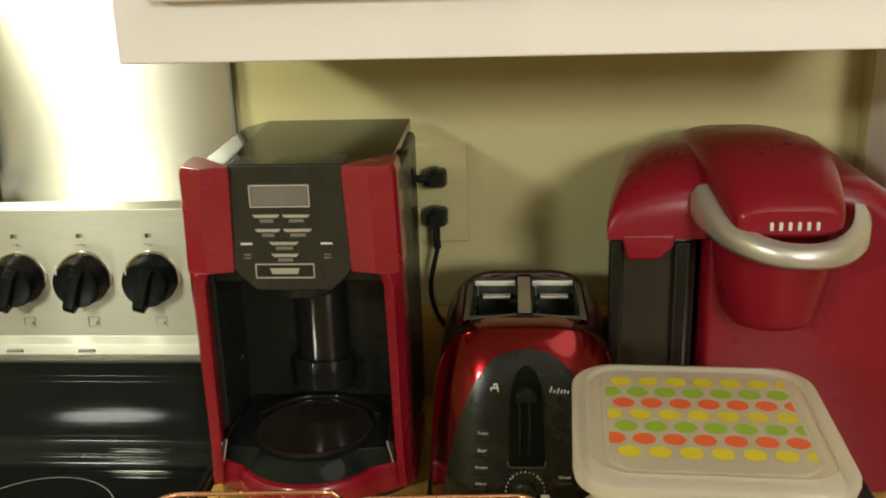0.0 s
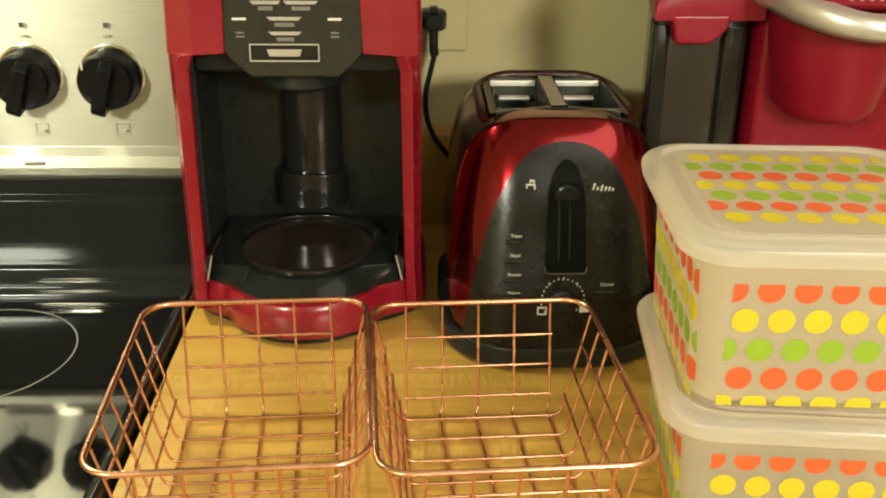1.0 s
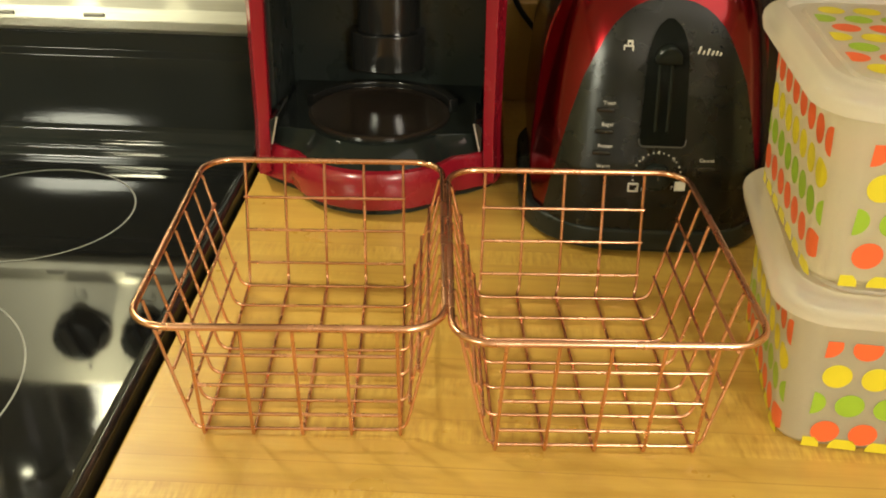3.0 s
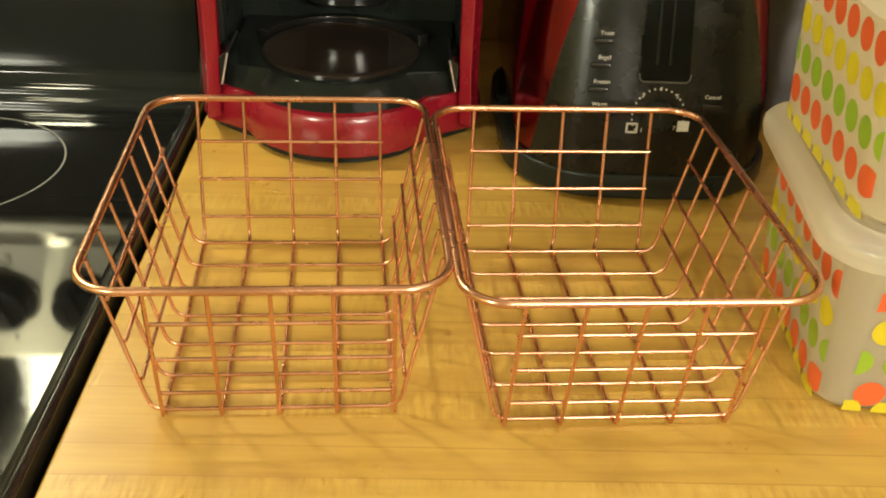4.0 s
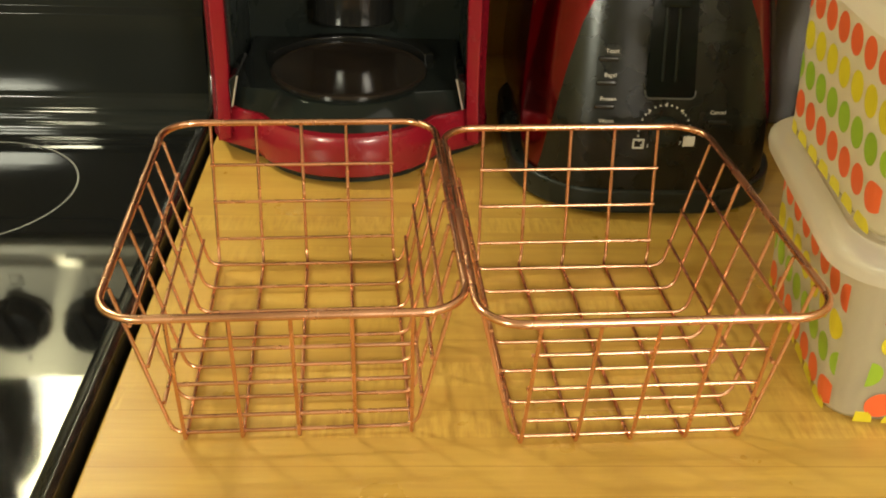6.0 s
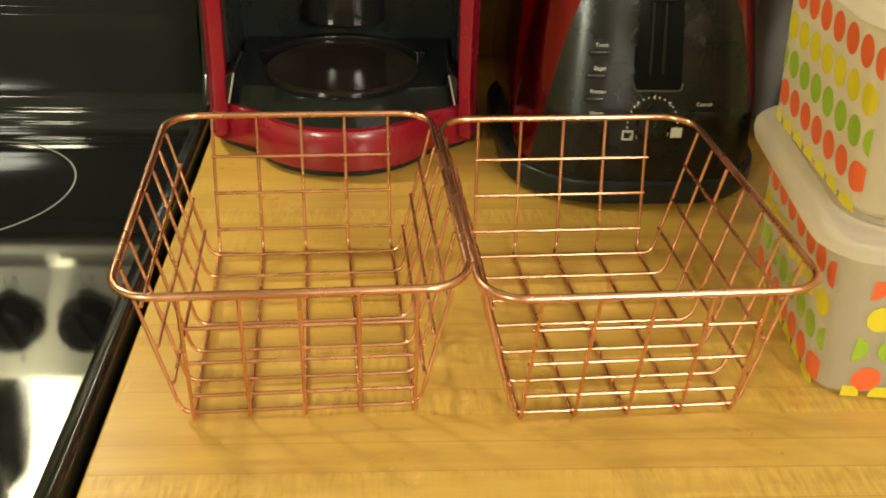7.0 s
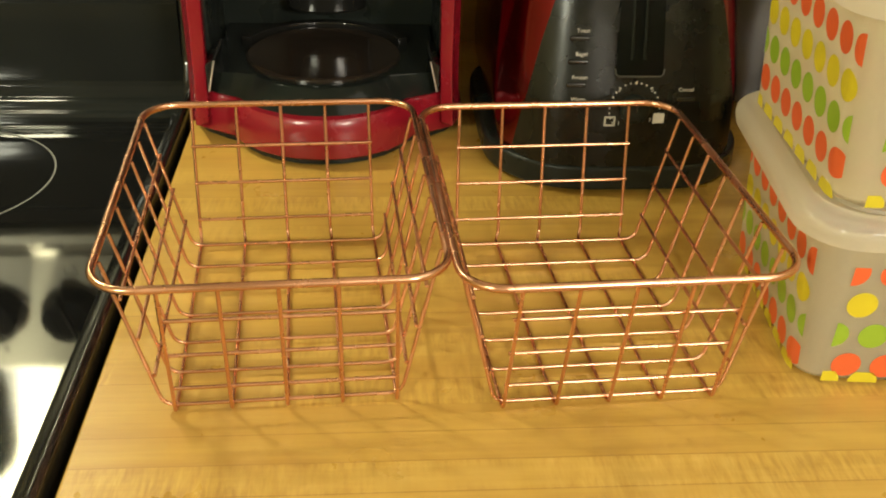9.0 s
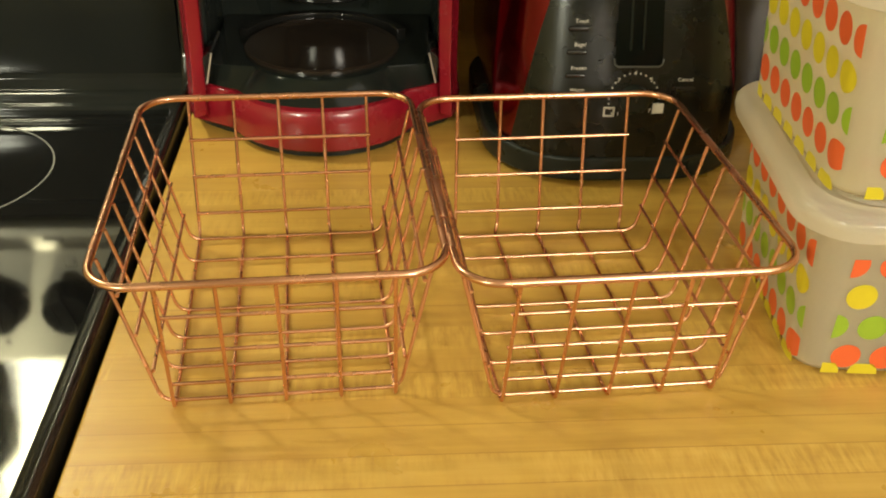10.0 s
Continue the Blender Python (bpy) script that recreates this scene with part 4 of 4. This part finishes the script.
for i in range(29):
    a = radians(184 + 164 * i / 28)
    f = max(0.0, -math.sin(a))
    cx, cy = 0.526 + 0.0665 * math.cos(a), -0.196 + 0.088 * math.sin(a)
    zc = 1.199 - 0.023 * f ** 1.3 - 0.012 * max(0.0, math.cos(a)) ** 1.5
    ox, oy = math.cos(a), math.sin(a)
    w, h = 0.0075, 0.0165 - 0.0075 * f
    rings.append([(cx + ox * u, cy + oy * u, zc + v) for u, v in ((w, h * 0.5), (w * 0.3, h), (-w * 0.8, h * 1.1), (-w, h * 0.4), (-w, -h * 0.8), (w * 0.4, -h), (w, -h * 0.5))])
loft(bm, rings)
part("handle", bm, "silver", brw, "satin silver lifting handle", smooth=60)
bm = bmesh.new()
for i in range(6):
    x0 = 0.5035 + i * 0.0072
    box(bm, x0, x0 + 0.0030, -0.2675, -0.263, 1.1930, 1.2000, 0.0006, 1)
part("brand_mark", bm, "white_print", head)
for i in range(3):
    part("indicator", lathe([(0.0016, 0.0), (0.001, 0.0012)], (0.494 + 0.016 * i, -0.2605, 1.2105), 10, "y"), "white_print", head)

# ---- dotted storage boxes ----
BW, BD, BH = 0.152, 0.146, 0.0955
COLOURS = ("yellow", "red", "green")


def box_half(z, w):
    """Half width of the tapered box at a height over its floor."""
    return w / 2 - 0.005 * (1 - z / BH)


DOTS = {}
ROUND = 0.015  # corner radius of the tub
DOT = 0.0074


def dot_mesh(colour, rows):
    """A disc as a strip of narrow quads, from pairs of points across it."""
    bm = bmesh.new()
    pairs = [(bm.verts.new(p), bm.verts.new(q)) for p, q in rows]
    for (p, q), (r, t) in zip(pairs, pairs[1:]):
        bm.faces.new((p, r, t, q))
    me = bpy.data.meshes.new("dot")
    bm.to_mesh(me)
    bm.free()
    me.materials.append(M["dot_" + colour])
    return me


def dot_rows(q, lo, hi, v_lo, v_hi):
    """Stations along a disc about q, cut to lo..hi, with its two edges cut to v_lo..v_hi."""
    lo, hi = max(lo, q - DOT * 0.995), min(hi, q + DOT * 0.995)
    a0, a1 = math.acos(max(-1, min(1, (lo - q) / DOT))), math.acos(max(-1, min(1, (hi - q) / DOT)))
    out = []
    for i in range(15):
        a = a0 + (a1 - a0) * i / 14
        v = DOT * math.sin(a)
        out.append((q + DOT * math.cos(a), max(-v, v_lo), min(v, v_hi)))
    return out


def side_dot(colour, side, q, z, limits, v_lo, v_hi, parent):
    """One printed dot on a side; it follows the wall round the corner."""
    wide, deep = (BD, BW) if side % 2 else (BW, BD)
    lo, hi = limits
    if q + DOT < lo + 0.002 or q - DOT > hi - 0.002:
        return
    ang = radians(90 * side)
    along = Vector((math.cos(ang), math.sin(ang), 0))
    out = Vector((math.sin(ang), -math.cos(ang), 0))

    def on_wall(u, h):
        flat = box_half(h, wide) - ROUND
        off = box_half(h, deep) + 0.00025
        if abs(u) > flat:
            bow = (abs(u) - flat) / ROUND
            u, off = math.copysign(flat + ROUND * math.sin(bow), u), off - ROUND * (1 - math.cos(bow))
        return along * u + out * off + Vector((0, 0, h))

    ob = new("dot", dot_mesh(colour, [(on_wall(u, z + a), on_wall(u, z + b)) for u, a, b in dot_rows(q, lo, hi, v_lo, v_hi)]))
    ob.parent = parent


def lid_dot(colour, x, y, edge, z, parent):
    ob = new("dot", dot_mesh(colour, [((u, y + a, z), (u, y + b, z)) for u, a, b in dot_rows(x, -edge, edge, -1, 1)]))
    ob.parent = parent


def storage_box(where, turn, step, low, lip, label):
    b = thing("storage_box", where, label, "storage box", "stacked dotted boxes", turn)
    # body: outer and inner skins of a tapered tub
    bm = bmesh.new()
    rings = []
    for z, inset in ((0.0, 0.006), (0.002, 0.002), (0.006, 0.0), (BH * 0.5, 0.0), (lip + 0.013, 0.0)):
        rings.append([(x, y, z) for x, y in rounded(2 * (box_half(z, BW) - inset), 2 * (box_half(z, BD) - inset), ROUND, 8)])
    for z, inset in ((lip + 0.013, 0.0016), (0.004, 0.0016), (0.0022, 0.006)):
        rings.append([(x, y, z) for x, y in rounded(2 * (box_half(z, BW) - inset), 2 * (box_half(z, BD) - inset), ROUND - 0.001, 8)])
    loft(bm, rings)
    part("tub", bm, "frost", b, "frosted clear plastic tub", local=True)
    # lid: rolled rim, raised edge, a channel and the printed panel
    bm = bmesh.new()
    rings = []
    for w, d, z, back in ((0.1625, 0.1605, 0.0084, 0.005), (0.168, 0.166, 0.0072, 0.005), (0.171, 0.169, 0.0080, 0.005), (0.1735, 0.1715, 0.0135, 0.005), (0.1730, 0.1710, 0.0168, 0.005), (0.1695, 0.1675, 0.0196, 0.005), (0.1640, 0.1620, 0.0216, 0.005), (0.1520, 0.1530, 0.0222, 0.006), (0.1490, 0.1500, 0.0192, 0.006), (0.1340, 0.1430, 0.0188, 0.008), (0.1320, 0.1410, 0.0203, 0.008), (0.1280, 0.1370, 0.0203, 0.008)):
        rings.append([(x, y, lip + z) for x, y in rounded(w, d, 0.029 * w / 0.172, 8, 0.0, back)])
    loft(bm, rings, cap=False)
    bm.faces.new([bm.verts.new(p) for p in rings[-1]])
    bmesh.ops.remove_doubles(bm, verts=bm.verts, dist=0.00005)
    part("lid", bm, "frost_lid", b, "milky snap-on lid", local=True)
    # printed dots on the four sides and the lid
    for k, colour in enumerate(("yellow", "red", "green", "yellow", "red")):
        z = low + step * k
        v_lo, v_hi = -DOT, DOT
        if k == 0:
            z = max(z, 0.002)
            v_lo = max(-DOT, 0.0015 - z)
            v_hi = 0.0060
        for side in range(4):
            if k == 4:
                v_hi = min(DOT, lip + 0.006 - z) if side % 2 else min(DOT, lip - 0.0050 - z)
            if side % 2:
                first, limits = (0.0530, 0.0585, 0.0659, 0.0560, 0.0634)[k], (-0.0600, 0.0635)
                spots = [first - i * 0.0179 for i in range(8)]
            else:
                first, limits = (-0.0559, -0.0472, -0.0579, -0.0487, -0.0569)[k], (-0.0575, 0.0575)
                spots = [first + i * 0.0194 for i in range(7)]
            for q in spots:
                side_dot(colour, side, -q if side == 1 else q, z, limits, v_lo, v_hi, b)
    for j in range(7):
        for i in range(7):
            x = (-0.0512, -0.0600)[j % 2] + i * 0.0193
            if x - DOT < 0.058:
                lid_dot(COLOURS[j % 3], x, -0.0410 + j * 0.0168, 0.0630, lip + 0.0206, b)
    return b


storage_box((0.4290, -0.4395, COUNTER), -5.5, 0.0186, -0.0060, 0.0765, "frosted plastic box with printed dots, under another box")
storage_box((0.4265, -0.4320, COUNTER + 0.0975), -3.0, 0.01845, 0.0010, 0.0835, "frosted plastic box with printed dots, stacked on another")

# ---- copper wire baskets ----
RW, RD, RH = 0.1576, 0.1996, 0.0838


def wire_basket(where, turn, top_off, front_off, floor_off, label):
    """One basket; the offsets say how far its lengthwise wires sit off the middle: (back, front) at the rim, in front and behind on the floor."""
    b = thing("wire_basket", where, label, "basket", "copper wire baskets", turn)
    rr, wr = 0.00190, 0.00096
    part("rim", tubed([(x, y, RH) for x, y in rounded(RW - 2 * rr, RD - 2 * rr, 0.0195, 8)], rr, 10, closed=True), "copper", b, "thick copper rim rod", local=True)
    hw, hd = RW / 2 - 2 * rr - wr + 0.0008, RD / 2 - 2 * rr - wr  # the walls hang from the rim's inner side
    back, front = 0.0835, 0.0789  # the floor's reach behind and in front of the middle
    west, east = 0.0558, 0.0572
    zl, zt = wr + 0.0006, 3 * wr + 0.0004
    for i in range(-2, 3):  # front to back
        pts = [(front_off + 0.0255 * i, -hd, RH - 0.001), (floor_off[0] + 0.0262 * i, -front, zl), (floor_off[1] + 0.0262 * i, back - 0.004, zl), (floor_off[2] + 0.0262 * i, back, zl + 0.003), (top_off + 0.0257 * i, hd, RH - 0.001)]
        part("wire", tubed(bend(pts, 0.004, 5), wr), "copper", b, local=True)
    for j in range(-3, 4):  # side to side
        y = 0.0246 * j
        pts = [(-hw, y + 0.001, RH - 0.001), (-west, y - 0.001, zt), (east, y - 0.001, zt), (hw, y + 0.001, RH - 0.001)]
        part("wire", tubed(bend(pts, 0.0065, 5), wr), "copper", b, local=True)
    for kb, kf, ks in ((0.276, 0.271, 0.241), (0.545, 0.530, 0.505), (0.822, 0.793, 0.759)):  # cross wires welded inside the four walls
        y, x = hd - (hd - back) * kb - 2 * wr, top_off * (1 - kb) + floor_off[2] * kb
        part("wire", tubed([(x - 0.0530, y, RH * (1 - kb)), (x + 0.0530, y, RH * (1 - kb))], wr), "copper", b, local=True)
        y, x = -hd + (hd - front) * kf + 2 * wr, front_off * (1 - kf) + floor_off[0] * kf
        part("wire", tubed([(x - 0.0530, y, RH * (1 - kf)), (x + 0.0530, y, RH * (1 - kf))], wr), "copper", b, local=True)
        for q, reach in ((-1, west), (1, east)):
            x = q * (hw - (hw - reach) * ks - 2 * wr)
            part("wire", tubed([(x, -0.0735, RH * (1 - ks)), (x, 0.0735, RH * (1 - ks))], wr), "copper", b, local=True)
    return b


wire_basket((0.0909, -0.4353, COUNTER), 3.19, 0.0, 0.0025, (0.0023, 0.0008, 0.0003), "open copper wire basket on the counter beside the range")
wire_basket((0.2484, -0.4376, COUNTER), 3.09, -0.0012, 0.0004, (0.0003, -0.0030, -0.0010), "open copper wire basket on the counter beside the dotted boxes")
